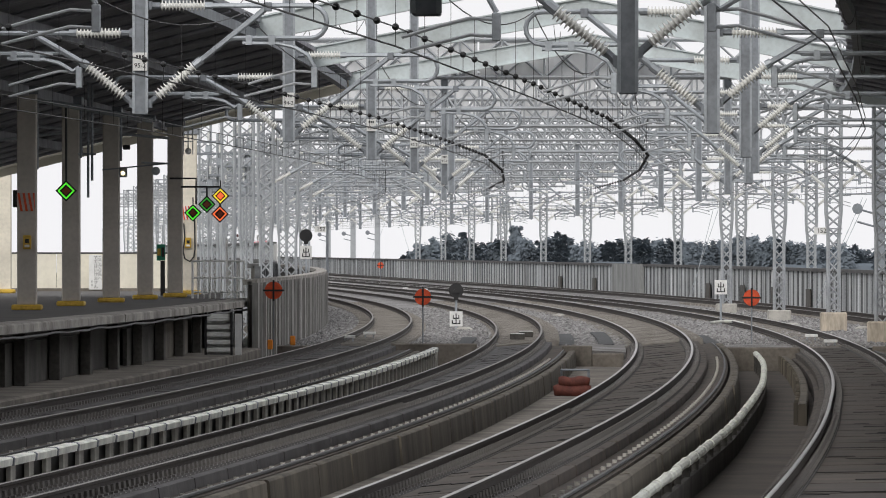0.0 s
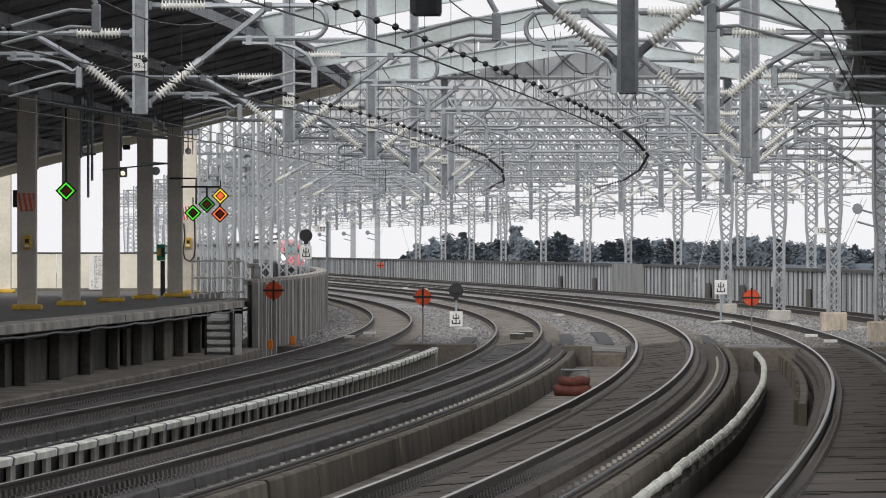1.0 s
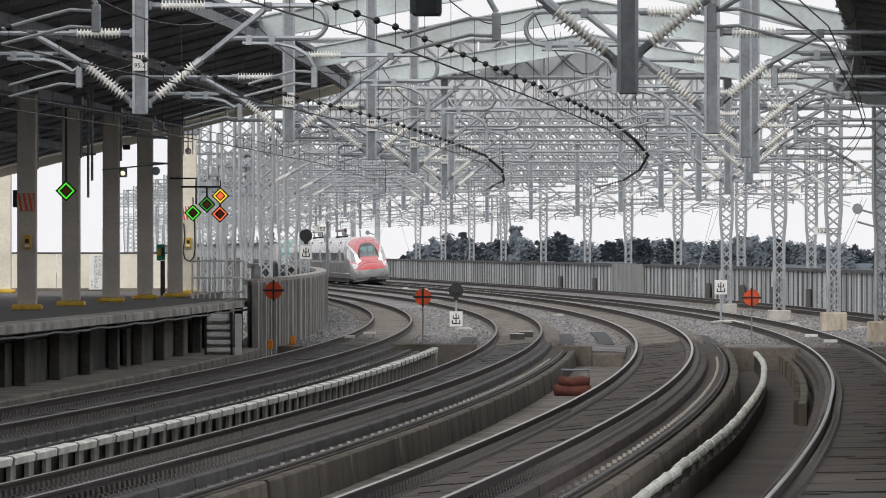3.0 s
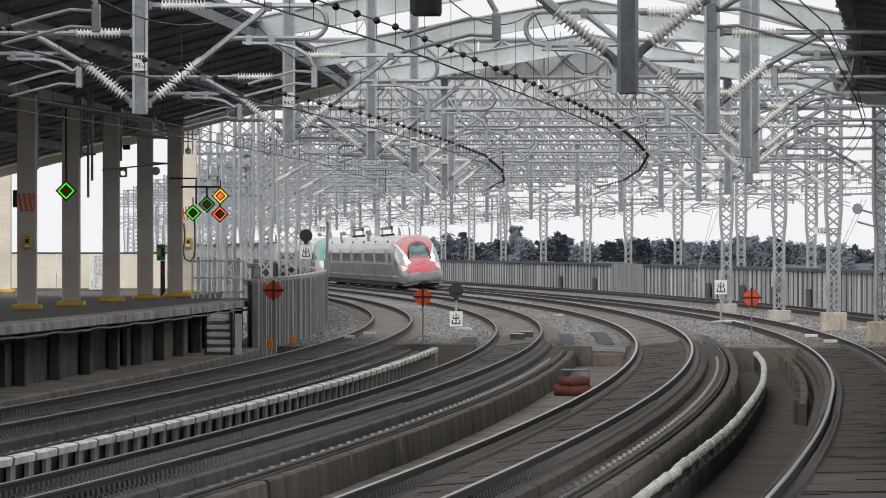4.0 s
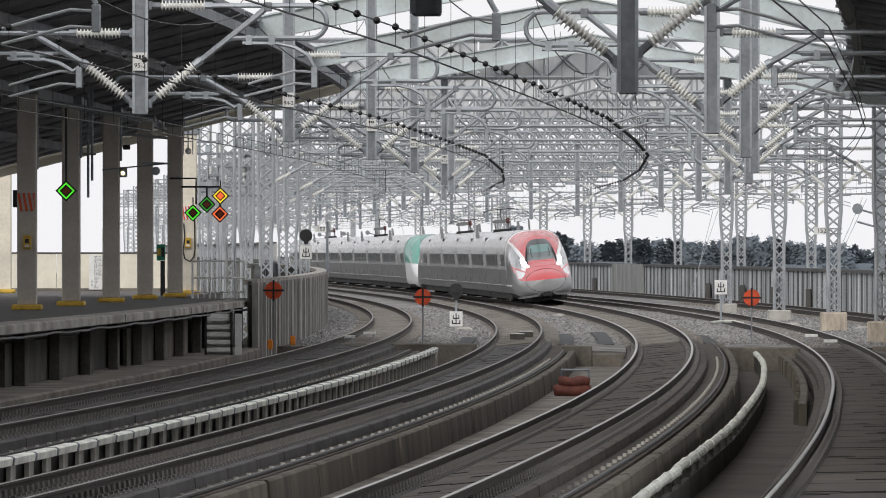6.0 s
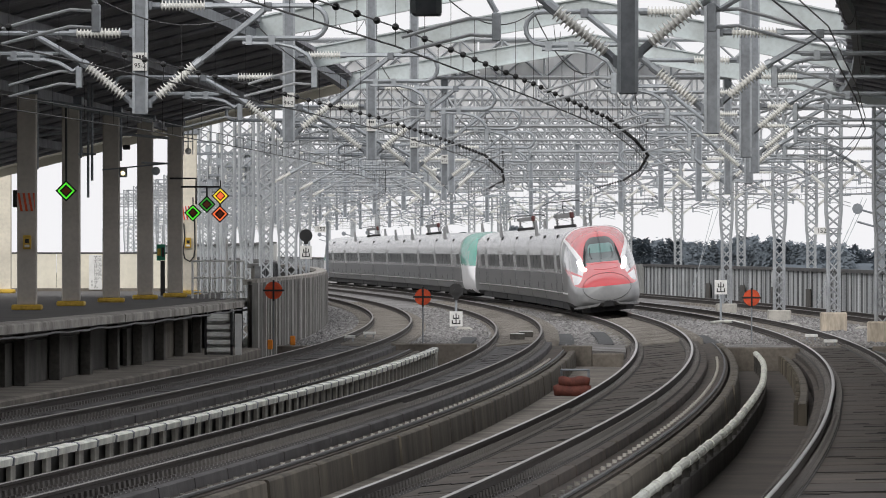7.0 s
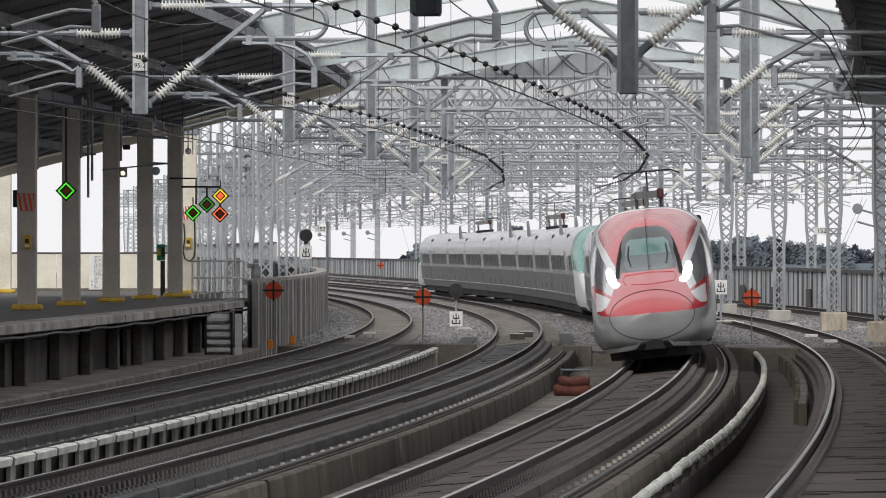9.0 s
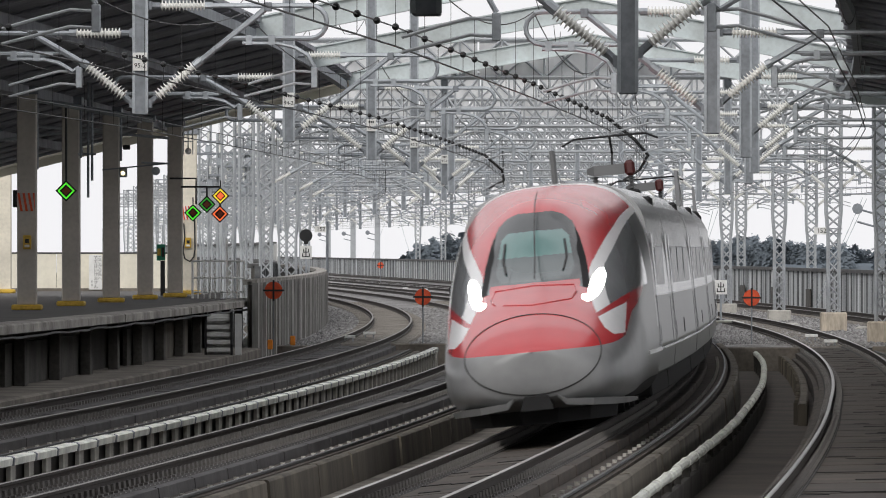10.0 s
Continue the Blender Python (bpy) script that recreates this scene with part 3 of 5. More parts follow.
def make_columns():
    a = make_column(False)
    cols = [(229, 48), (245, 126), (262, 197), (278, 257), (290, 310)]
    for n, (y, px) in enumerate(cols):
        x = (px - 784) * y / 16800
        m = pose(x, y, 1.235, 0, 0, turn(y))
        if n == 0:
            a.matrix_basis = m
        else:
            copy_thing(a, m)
    # both end columns carry their daylight in the paler colour
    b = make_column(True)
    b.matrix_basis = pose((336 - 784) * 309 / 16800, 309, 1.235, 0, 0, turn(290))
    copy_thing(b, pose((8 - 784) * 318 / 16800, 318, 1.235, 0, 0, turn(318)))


def make_roofs():
    # near ends lie out of view, set for the shade they throw
    for name, label, pts, dirn, near in (("roof_west", "dark underside of the sloping platform roof", [(-21, 5.32), (-9.6, 8.15)], 1, 60), ("roof_east", "dark underside of the second platform's roof", [(19, 5.4), (5.6, 7.9)], -1, 128)):
        (o0, z0), (o1, z1) = pts
        drift = (lambda y: 0.0) if dirn > 0 else (lambda y: (min(y, 300) - 300) * 0.016)
        ob = tagged(new(name), label, "roof", kind="structure")
        bm = bmesh.new()
        prism(bm, [[P(y, o0, z0), P(y, o1 + drift(y), z1), P(y, o1 + drift(y), z1 + 0.12), P(y, o0, z0 + 0.12)] for y in steps(near, 300, 8)])
        part("sheet", bm, ROOF_UNDER, ob)
        bm = bmesh.new()
        for y in list(np.arange(near + 1, 300, 6.4)):
            bar(bm, P(y, o0, z0 - 0.08), P(y, o1 + drift(y), z1 - 0.08), 0.07)
        tagged(part("purlins", bm, ROOF_UNDER, ob), kind="stuff")
        for f in (0.25, 0.5, 0.75, 0.98):
            bm = bmesh.new()
            o, z = o0 + (o1 - o0) * f, z0 + (z1 - z0) * f
            run(bm, [(o - 0.1, z - 0.34), (o + 0.1, z - 0.34), (o + 0.1, z - 0.1), (o - 0.1, z - 0.1)], near, 299, 8, lambda y, oo, zz: P(y, oo + drift(y) * f, zz))
            part("beam", bm, STEEL_DARK if f > 0.9 else ROOF_UNDER, ob)
        bm = bmesh.new()
        bar(bm, P(300.2, o0, z0 - 0.16), P(300.2, o1, z1 - 0.16), 0.34)
        bar(bm, P(300.2, o0, z0 - 0.02), P(300.2, o1, z1 - 0.02), 0.22)
        part("fascia", bm, CREAM if dirn > 0 else GIRDER, ob, "pale end fascia")
    # steel frames across the tracks
    for y, apex in ((228, 9.5), (262, 9.35), (300, 9.25)):
        ob = thing("roof_frame", "pale grey-green steel roof girder spanning the tracks", "girder", group="roof frames", kind="structure")
        ends = ((-9.7, 8.0), (-2.2, apex), (5.7, 7.8))
        for (a, za), (b, zb) in zip(ends, ends[1:]):
            bm = bmesh.new()
            m = 0.28
            for k in (0,):
                rows = []
                for f in (0, 1):
                    o, z = (a, za) if f == 0 else (b, zb)
                    rows.append([P(y - 0.1, o, z - m), P(y + 0.1, o, z - m), P(y + 0.1, o, z + m), P(y - 0.1, o, z + m)])
                prism(bm, rows)
            part("web", bm, GIRDER, ob)
            for s in (-1, 1):
                bm = bmesh.new()
                rows = []
                for o, z in ((a, za), (b, zb)):
                    rows.append([P(y - 0.2, o, z + s * m - 0.02), P(y + 0.2, o, z + s * m - 0.02), P(y + 0.2, o, z + s * m + 0.02), P(y - 0.2, o, z + s * m + 0.02)])
                prism(bm, rows)
                part("flange", bm, GIRDER, ob)


def make_near_roof():
    # unseen roof added to darken the near tracks, and an end wall behind
    bm = bmesh.new()
    run(bm, [(-24, 9.6), (22, 9.6), (22, 9.8), (-24, 9.8)], -90, 100, 12)
    tagged(part("shading_roof", bm, ROOF_UNDER), "unseen roof added to shade the near tracks", "roof", kind="structure")
    bm = bmesh.new()
    box(bm, -26, 24, -0.2, 0.2, -1, 9.8, at(-90, 0, 0))
    tagged(part("wall_south", bm, CONCRETE), "plain concrete wall closing the station behind", "wall", kind="structure")


make_ground()
make_near_roof()
make_tracks()
make_white_barrier()
make_pipe_run()
make_walls()
make_platform()
make_columns()
make_roofs()
# ---- overhead line ----
def lattice_mast(base_z, top_z, w):
    """Square lattice mast, narrow below and flared above."""
    ob = thing("lattice_mast", "grey galvanised lattice mast of crossed angle bars", "mast", group="line masts")
    zs = [base_z, 3.2, 4.1, top_z]
    ws = [w * 0.72, w * 0.72, w, w]
    wid = lambda z: float(np.interp(z, zs, ws)) / 2
    for sx in (-1, 1):
        for sy in (-1, 1):
            bm = bmesh.new()
            for a, b in zip(zs, zs[1:]):
                bar(bm, (sx * wid(a), sy * wid(a), a), (sx * wid(b), sy * wid(b), b), 0.085)
            part("leg", bm, STEEL_FAR, ob)
    bm = bmesh.new()
    z, k = base_z + 0.05, 0
    while z < top_z - 0.3:
        h = 0.42
        a, b = wid(z), wid(z + h)
        s = 1 if k % 2 else -1
        for q in (-1, 1):
            for e in (-1, 1):
                bar(bm, (-e * a, q * a, z), (e * b, q * b, z + h), 0.04)
            bar(bm, (q * a, -s * a, z), (q * b, s * b, z + h), 0.045)
        z, k = z + h, k + 1
    tagged(part("lacing", bm, STEEL_FAR, ob), kind="stuff")
    return ob


def truss(bm, a, b, z0, z1, depth, w, pitch=1.3):
    """Box truss from a to b (points in plan), chords z0 and z1."""
    a, b = Vector(a), Vector(b)
    L = (b - a).length
    t = (b - a).normalized()
    n = Vector((-t.y, t.x, 0)) * depth / 2
    k = max(1, round(L / pitch))
    for s in (-1, 1):
        for z in (z0, z1):
            bar(bm, a + n * s + Vector((0, 0, z)), b + n * s + Vector((0, 0, z)), w)
        for i in range(k):
            p, q = a + t * L * i / k + n * s, a + t * L * (i + 1) / k + n * s
            lo, hi = (z0, z1) if i % 2 else (z1, z0)
            bar(bm, p + Vector((0, 0, lo)), q + Vector((0, 0, hi)), w * 0.7)
            bar(bm, p + Vector((0, 0, hi)), q + Vector((0, 0, lo)), w * 0.45)
            bar(bm, p + Vector((0, 0, z0)), p + Vector((0, 0, z1)), w * 0.5)
    for i in range(k):
        p, q = a + t * L * i / k, a + t * L * (i + 1) / k
        s = 1 if i % 2 else -1
        bar(bm, p + n * s + Vector((0, 0, z0)), q - n * s + Vector((0, 0, z0)), w * 0.6)


def insulator(bm, a, b, r=0.085, sheds=14):
    a, b = Vector(a), Vector(b)
    pts, rad = [], []
    for k in range(sheds):
        for f, q in ((0.0, 0.45), (0.35, 0.45), (0.45, 1.0), (0.6, 1.0), (0.8, 0.5)):
            pts.append(a + (b - a) * ((k + f) / sheds))
            rad.append(r * q)
    tube(bm, pts, r, 10, True, rad)


def bracket(sign, high, near, long=False):
    """Hinged cantilever at a post: x outward along sign, z above rail. near: the steady arms push outward from near the post."""
    ob = thing("cantilever_bracket", "grey steel tube cantilever with white ribbed porcelain insulators", "cantilever", group="cantilever brackets")
    S = lambda x, z, y=0: (sign * x, y, z)
    top, low, end, knee = (6.42, 5.92, 2.6, (1.95, 6.4)) if high else (6.0, 5.68, 3.2, (1.65, 5.98))
    foot = (0.82, 5.5)
    if long:
        top, low, end, knee, foot = 6.6, 6.1, 3.5, (3.1, 6.58), (0.9, 5.38)
    bm = bmesh.new()
    insulator(bm, S(0.3, top), S(1.0, top), 0.085, 13)
    part("top_insulator", bm, INSUL, ob, "white ribbed porcelain insulator", True)
    bm = bmesh.new()
    insulator(bm, S(0.25, 5.03), S(*foot), 0.098, 13)
    part("lower_insulator", bm, INSUL, ob, "white ribbed porcelain insulator", True)
    bm = bmesh.new()
    q = (top - low) / 2
    pts = [S(1.0, top), S(end, top)] + [S(end + q * math.sin(a), top - q + q * math.cos(a)) for a in np.linspace(0.3, math.pi, 8)] + [S(1.35, low)]
    tube(bm, pts, 0.04, 7)
    tube(bm, [S(0.98, top), S(1.1, top)], 0.06, 7)
    part("top_tube", bm, STEEL, ob)
    bm = bmesh.new()
    tube(bm, [S(*foot), S(*knee)], 0.048, 7)
    f = Vector(knee) - Vector(foot)
    tube(bm, [S(*foot), S(foot[0] + f.x * 0.1, foot[1] + f.y * 0.1)], 0.068, 8)
    tube(bm, [S(foot[0] + f.x * 0.42, foot[1] + f.y * 0.42), S(1.5, low)], 0.028, 6)
    part("diagonal_tube", bm, STEEL, ob)
    bm = bmesh.new()
    box(bm, sign * knee[0] - 0.06, sign * knee[0] + 0.06, -0.06, 0.06, knee[1] - 0.07, knee[1] + 0.07, None, 0.01)
    part("knee_clamp", bm, STEEL_DARK, ob)
    for z, pts in ((top - 0.06, [S(0.14, top), S(0.3, top)]), (4.86, [S(0.14, 4.93), S(0.25, 5.03)])):
        bm = bmesh.new()
        tube(bm, pts, 0.05, 7)
        a, b = sorted((sign * 0.112, sign * 0.17))
        box(bm, a, b, -0.08, 0.08, z, z + 0.13)
        part("hinge", bm, STEEL_DARK, ob)
    # registration arm, its pendant and the two steady arms
    drop = 3.55 if long else (2.66 if high else 2.2) if not near else (1.5 if high else 0.95)
    d = -1 if near else 1
    bm = bmesh.new()
    tube(bm, [S(drop - d * 1.1, low - 0.07), S(drop - d * 0.55, low - 0.08), S(drop - d * 0.3, low - 0.14), S(drop - d * 0.1, low - 0.26), S(drop, 5.48)], 0.034, 7)
    box(bm, sign * drop - 0.05, sign * drop + 0.05, -0.045, 0.045, 5.16, 5.48, None, 0.01)
    for x in (drop - d * 0.65, drop - d * 1.0):
        box(bm, sign * x - 0.05, sign * x + 0.05, -0.05, 0.05, low - 0.1, low + 0.05)
    part("registration_arm", bm, STEEL, ob)
    for dz in (0.0, -0.19):
        bm = bmesh.new()
        tube(bm, [S(drop, 5.4 + dz, 0.03), S(drop - d * 0.3, 5.42 + dz, 0.03), S(drop - d * 0.65, 5.33 + dz, 0.02), S(drop - d * 1.08, 5.2 + dz * 0.9, 0)], 0.021, 6)
        part("steady_arm", bm, STEEL_FAR, ob)
    return ob


def plate_number(text, m, size, parent):
    cu = bpy.data.curves.new("lettering", "FONT")
    cu.body, cu.size, cu.align_x, cu.align_y, cu.extrude = text, size, "CENTER", "CENTER", 0.002
    tmp = bpy.data.objects.new("tmp", cu)
    me = bpy.data.meshes.new_from_object(tmp)
    bpy.data.objects.remove(tmp)
    me.materials.append(BLACK)
    ob = shared("lettering", me, parent, m)
    return ob


def spot(px, py, y):
    """A point by bearing: px across and py down in thousandths of the lens's long side, at distance y."""
    return ((px - 784) * y / 16800, y, EYE_Z - (py - 442.8) * y / 16800)


def make_overhead():
    inner_west, outer_west, inner_east, outer_east, long_arm = [[bracket(*k), True] for k in ((1, True, False), (-1, False, True), (-1, True, True), (1, False, True), (1, True, False, True))]
    mast = None
    post_me = None
    for gi, y in enumerate(GANTRIES):
        left = lerp(y, [301, 345, 393, 440, 490], [-12.9, -13.43, -13.0, -12.35, -12.9]) if y > 290 else -9.5
        right = 7.2 if y < 470 else 14.4
        tr = thing("portal_beam", "grey lattice steel portal beam across the tracks", "portal beam", group="portal beams")
        bm = bmesh.new()
        truss(bm, P(y, left).xy.to_3d(), P(y, right).xy.to_3d(), 8.15 if y > 290 else 9.7, 9.35 if y > 290 else 10.8, 0.7, 0.085)
        part("truss", bm, STEEL_FAR, tr)
        if y in (301, 345, 393):
            # sheets added behind the lattice for the blurred grey of far trusses
            for o in np.arange(-11.9, {301: -1.0, 345: 2.2, 393: 3.2}[y], 2.1):
                bm = bmesh.new()
                box(bm, 0.02, 2.06, 0.42, 0.46, 8.12, 9.33, at(y, o, 0), 0.008)
                part("cladding_sheet", bm, SHEET, tr, "pale grey sheet added behind the lattice")
        for o in (left, right):
            m = at(y, o, 0)
            if y < 310 and o == left:
                continue
            if y >= 1000 and o == right or (y == 440 and o > 14):
                continue
            if mast is None:
                mast = lattice_mast(-0.3, 9.4, 0.54)
                mast.matrix_basis = m
            else:
                copy_thing(mast, m)
            if o == right and 290 < y < 470:
                bm = bmesh.new()
                box(bm, -0.48, 0.48, -0.48, 0.48, -0.5, 0.42 if y < 380 else 0.2, m, 0.05)
                f = tagged(part("mast_footing", bm, CONCRETE_LIGHT if y > 360 else FOOTING), "pale concrete footing block under a mast", "footing", "mast footings")
        # hanging posts with brackets to either side
        o_west, o_east = lerp(y, [108, 182, 219, 254], [-6.5, -6.53, -6.585, -6.68]), lerp(y, [182, 300], [2.23, 2.3])
        for o, zb, pair in ((o_west, 4.75, (inner_west, outer_west)), (o_east, 4.45, (inner_east, outer_east))):
            p = thing("hanging_post", "grey zinc-coated square post hanging from the portal beam", "hanging post", at(y, o, 0), "hanging posts")
            bm = bmesh.new()
            box(bm, -0.105, 0.105, -0.105, 0.105, zb, 8.3 if y > 290 else 9.8, None, 0.012)
            part("post", bm, STEEL_DARK, p)
            for sx in (-1, 1):
                bm = bmesh.new()
                box(bm, sx * 0.1 - 0.02, sx * 0.1 + 0.02, -0.13, -0.09, zb + 0.02, 8.2 if y > 290 else 9.7)
                part("flange", bm, STEEL, p)
            if o < 0 and 100 < y < 330:
                bm = bmesh.new()
                box(bm, -0.11, 0.11, -0.165, -0.135, 5.42, 5.7, None, 0.004)
                pl = part("number_plate", bm, WHITE, p, "white number plate with black figures")
                txt = {108: "96-2", 145: "95-2", 182: "94-2", 219: "93-2", 254: "92-2", 301: "91-2"}[y]
                plate_number(txt, pose(0, -0.17, 5.5, 90), 0.1, pl)
                bm = bmesh.new()
                for k in range(3):
                    box(bm, -0.06 + 0.045 * k, -0.03 + 0.045 * k, -0.172, -0.166, 5.61, 5.66)
                part("small_figures", bm, BLACK, pl)
            for ms in pair:
                m = at(y, o, -0.1 if ms is inner_east else 0.0)
                if ms[1]:
                    ms[0].matrix_basis, ms[1] = m, False
                else:
                    copy_thing(ms[0], m)
        # brackets from the side masts for the outer loop
        if 301 <= y < 1000:
            copy_thing(outer_east[0], at(y, right, -0.1))
            copy_thing(outer_west[0], at(y, right, -0.1))
        if y >= 345:
            m = at(y, left, 0.1)
            if long_arm[1]:
                long_arm[0].matrix_basis, long_arm[1] = m, False
            else:
                copy_thing(long_arm[0], m)
    # lighter beams between the portals
    for y in (323, 369, 416, 465, 518, 572, 624, 670, 718, 772):
        tr = thing("portal_beam", "grey lattice steel portal beam across the tracks", "portal beam", group="portal beams")
        bm = bmesh.new()
        lo = -12.9
        hi = 7.2 if y < 470 else 14.4
        truss(bm, P(y, lo).xy.to_3d(), P(y, hi).xy.to_3d(), 7.5, 8.7, 0.6, 0.09, 0.9)
        part("truss", bm, STEEL_FAR, tr)
        for o in (lo, hi):
            bm = bmesh.new()
            for z in (8.2, 8.6):
                bar(bm, P(y - 27, o, z), P(y + 27, o, z), 0.09)
            part("side_rail", bm, STEEL_FAR, tr)
    # second line of masts outside the west wall
    for k, y in enumerate((372, 415, 455, 500, 545, 590, 640, 690, 745, 800, 870, 940)):
        copy_thing(mast, at(y, -14.6 - 1.2 * (k % 3), -0.6 if y < 740 else -4.6))
    # switchgear frames between the west masts
    for k, (px, py, y) in enumerate(((368, 262, 445), (414, 284, 430), (402, 322, 430), (441, 250, 415), (372, 330, 455), (430, 336, 420))):
        ob = thing("switchgear_frame", "grey steel frame carrying boxes and insulators between masts", "switchgear frame", Matrix.Translation(spot(px, py, y)), "switchgear frames")
        w = 0.62 + 0.12 * (k % 3)
        for z in (-0.28, 0.28):
            bm = bmesh.new()
            box(bm, -w, w, -0.5, 0.5, z - 0.05, z + 0.05, None, 0.01)
            part("deck", bm, STEEL_DARK, ob)
        for x in (-w + 0.1, 0.02, w - 0.1):
            bm = bmesh.new()
            box(bm, x - 0.13, x + 0.13, -0.3, 0.3, -0.22, 0.12, None, 0.03)
            part("switch_box", bm, STEEL, ob)
            bm = bmesh.new()
            insulator(bm, (x, -0.2, 0.34), (x, -0.2, 0.72), 0.07, 6)
            part("insulator", bm, INSUL, ob, "", True)
        for x in (-w, w):
            bm = bmesh.new()
            bar(bm, (x, 0, -0.6 - spot(px, py, y)[2]), (x, 0, 1.2), 0.09)
            part("upright", bm, STEEL_FAR, ob)
    # plain steel poles beyond the outer wall
    for y in (442, 1045, 1110, 1185):
        ob = thing("steel_pole", "plain grey box-section steel pole", "pole", at(y, 14.5, 0), "steel poles")
        bm = bmesh.new()
        box(bm, -0.2 if y < 500 else -0.3, 0.2 if y < 500 else 0.3, -0.2, 0.2, -9.0, 9.2, None, 0.03)
        part("shaft", bm, STEEL_DARK if y < 500 else STEEL_FAR, ob)
        bm = bmesh.new()
        for q in (4.0, 4.6):
            tube(bm, [(-1.1, -0.1, q), (0, -0.1, q - 0.3)], 0.05, 5)
        tube(bm, [(-1.1, -0.3, 4.6), (-1.1, 0.1, 4.6)], 0.2, 8, True, [0.26, 0.1])
        part("horn_speaker", bm, STEEL_DARK, ob)
    # wires over each track
    ball = bmesh.new()
    bmesh.ops.create_uvsphere(ball, u_segments=8, v_segments=6, radius=0.042)
    ball_me = bpy.data.meshes.new("dropper_clamp")
    ball.to_mesh(ball_me)
    ball.free()
    ball_me.materials.append(BLACK)
    ys = [35] + GANTRIES
    for i in range(5):
        shift = lambda n: (-0.2 if n % 2 else -0.12) - 0.3 * (TRACKS[i][4] > 0.1)
        kn = [(y, track_off(i, y) + shift(n)) for n, y in enumerate(ys) if i < 4 or y > 290]
        sets = thing("overhead_wires", "dark overhead contact wire hung from messenger wires by droppers", "overhead wires", group="overhead wires")
        contact, aux, mess, drops = [], [], [], []
        for (y0, o0), (y1, o1) in zip(kn, kn[1:]):
            a, b = P(y0, o0), P(y1, o1)
            n = 12
            for k in range(n):
                f = k / n
                q = a.lerp(b, f)
                sag = 4 * f * (1 - f)
                contact.append(q + Vector((0, 0, 5.0)))
                aux.append(q + Vector((0, 0, 5.22)))
                mess.append(q + Vector((0, 0, 6.32 - 0.55 * sag)))
        for nm, pts, r in (("contact_wire", contact, 0.011), ("auxiliary_wire", aux, 0.009), ("messenger_wire", mess, 0.009)):
            bm = bmesh.new()
            tube(bm, pts, r, 5)
            part(nm, bm, WIRE, sets)
        bm = bmesh.new()
        skip = 72 if i == 3 else 0
        for q, r in zip(contact[skip:], aux[skip:]):
            tube(bm, [q, r], 0.006, 4)
        for r, s in zip(aux[skip::2], mess[skip::2]):
            tube(bm, [r, s], 0.005, 4)
        tagged(part("droppers", bm, WIRE, sets), kind="stuff")
        if i in (1, 2):
            for q in aux[: 12 * 9]:
                shared("dropper_clamp", ball_me, sets, Matrix.Translation(q))
    # thin guy wires
    for a, b, d in (((1262, 372), (1246, 436), 545), ((1271, 372), (1251, 432), 545), ((1527, 350), (1487, 440), 445), ((1534, 352), (1492, 442), 445), ((703, 375), (724, 445), 1000), ((682, 392), (660, 452), 1040), ((835, 385), (828, 425), 850)):
        bm = bmesh.new()
        q = [Vector(((px - 784) * d / 16800, d, EYE_Z - (py - 442.8) * d / 16800)) for px, py in (a, b)]
        q[1] = q[0] + (q[1] - q[0]) * ((q[0].z + 0.6) / (q[0].z - q[1].z))
        tube(bm, q, 0.02, 4)
        tagged(part("guy_wire", bm, STEEL), "thin steel guy wire running down from a mast", "guy wire", "guy wires")
    # distant radio tower
    ob = thing("radio_tower", "slender pale lattice tower far behind the trees", "tower")
    for k in range(4):
        bm = bmesh.new()
        x0, x1 = -4.2 + 1.6 * k + 11.6, -2.0 + 0.8 * k + 9.8
        bar(bm, (x0, 1500 + 3 * (k % 2), -9), (x1, 1500 + 3 * (k % 2), 11.5), 0.22)
        part("leg", bm, STEEL_FAR, ob)
    for k in range(9):
        bm = bmesh.new()
        bar(bm, (7.6 + 0.15 * k, 1500, -3 + 1.6 * k), (11.9 - 0.15 * k, 1500, -2 + 1.6 * k), 0.14)
        part("brace", bm, STEEL_FAR, ob)
    # feeder wires on the portal beams
    for o, z in ((-11, 9.7), (-9.2, 10.0), (6.2, 9.7), (8.0, 10.0), (-3, 9.6)):
        bm = bmesh.new()
        pts = []
        for y0, y1 in zip(ys, ys[1:]):
            for k in range(4):
                f = k / 4
                pts.append(P(y0, o, z).lerp(P(y1, o, z), f) - Vector((0, 0, 1.0 * 4 * f * (1 - f))))
        tube(bm, pts, 0.012, 4)
        tagged(part("feeder_wire", bm, WIRE), "thin dark feeder wire slung between portal beams", "wire", "feeder wires")


make_overhead()
# ---- signs, signals and small things ----
def disc(bm, r, y0, y1, n=24, z=0.0, x=0.0):
    prism(bm, [[Vector((x + r * math.cos(a), y, z + r * math.sin(a))) for a in [2 * math.pi * k / n for k in range(n)]] for y in (y0, y1)])


def red_disc_sign(y, off, z, base):
    ob = thing("disc_sign", "orange-red round sign with a black cross on a thin post", "sign", at(y, off, 0), "round cross signs")
    bm = bmesh.new()
    disc(bm, 0.255, -0.03, -0.015, 28, z)
    part("disc", bm, ORANGE, ob)
    bm = bmesh.new()
    box(bm, -0.3, 0.3, -0.04, -0.031, z - 0.028, z + 0.028)
    part("cross_bar", bm, BLACK, ob)
    bm = bmesh.new()
    box(bm, -0.028, 0.028, -0.05, -0.041, z - 0.3, z + 0.3)
    part("cross_bar", bm, BLACK, ob)
    bm = bmesh.new()
    tube(bm, [(0, 0, base), (0, 0, z + 0.3)], 0.022, 6)
    part("post", bm, STEEL_DARK, ob)
    return ob


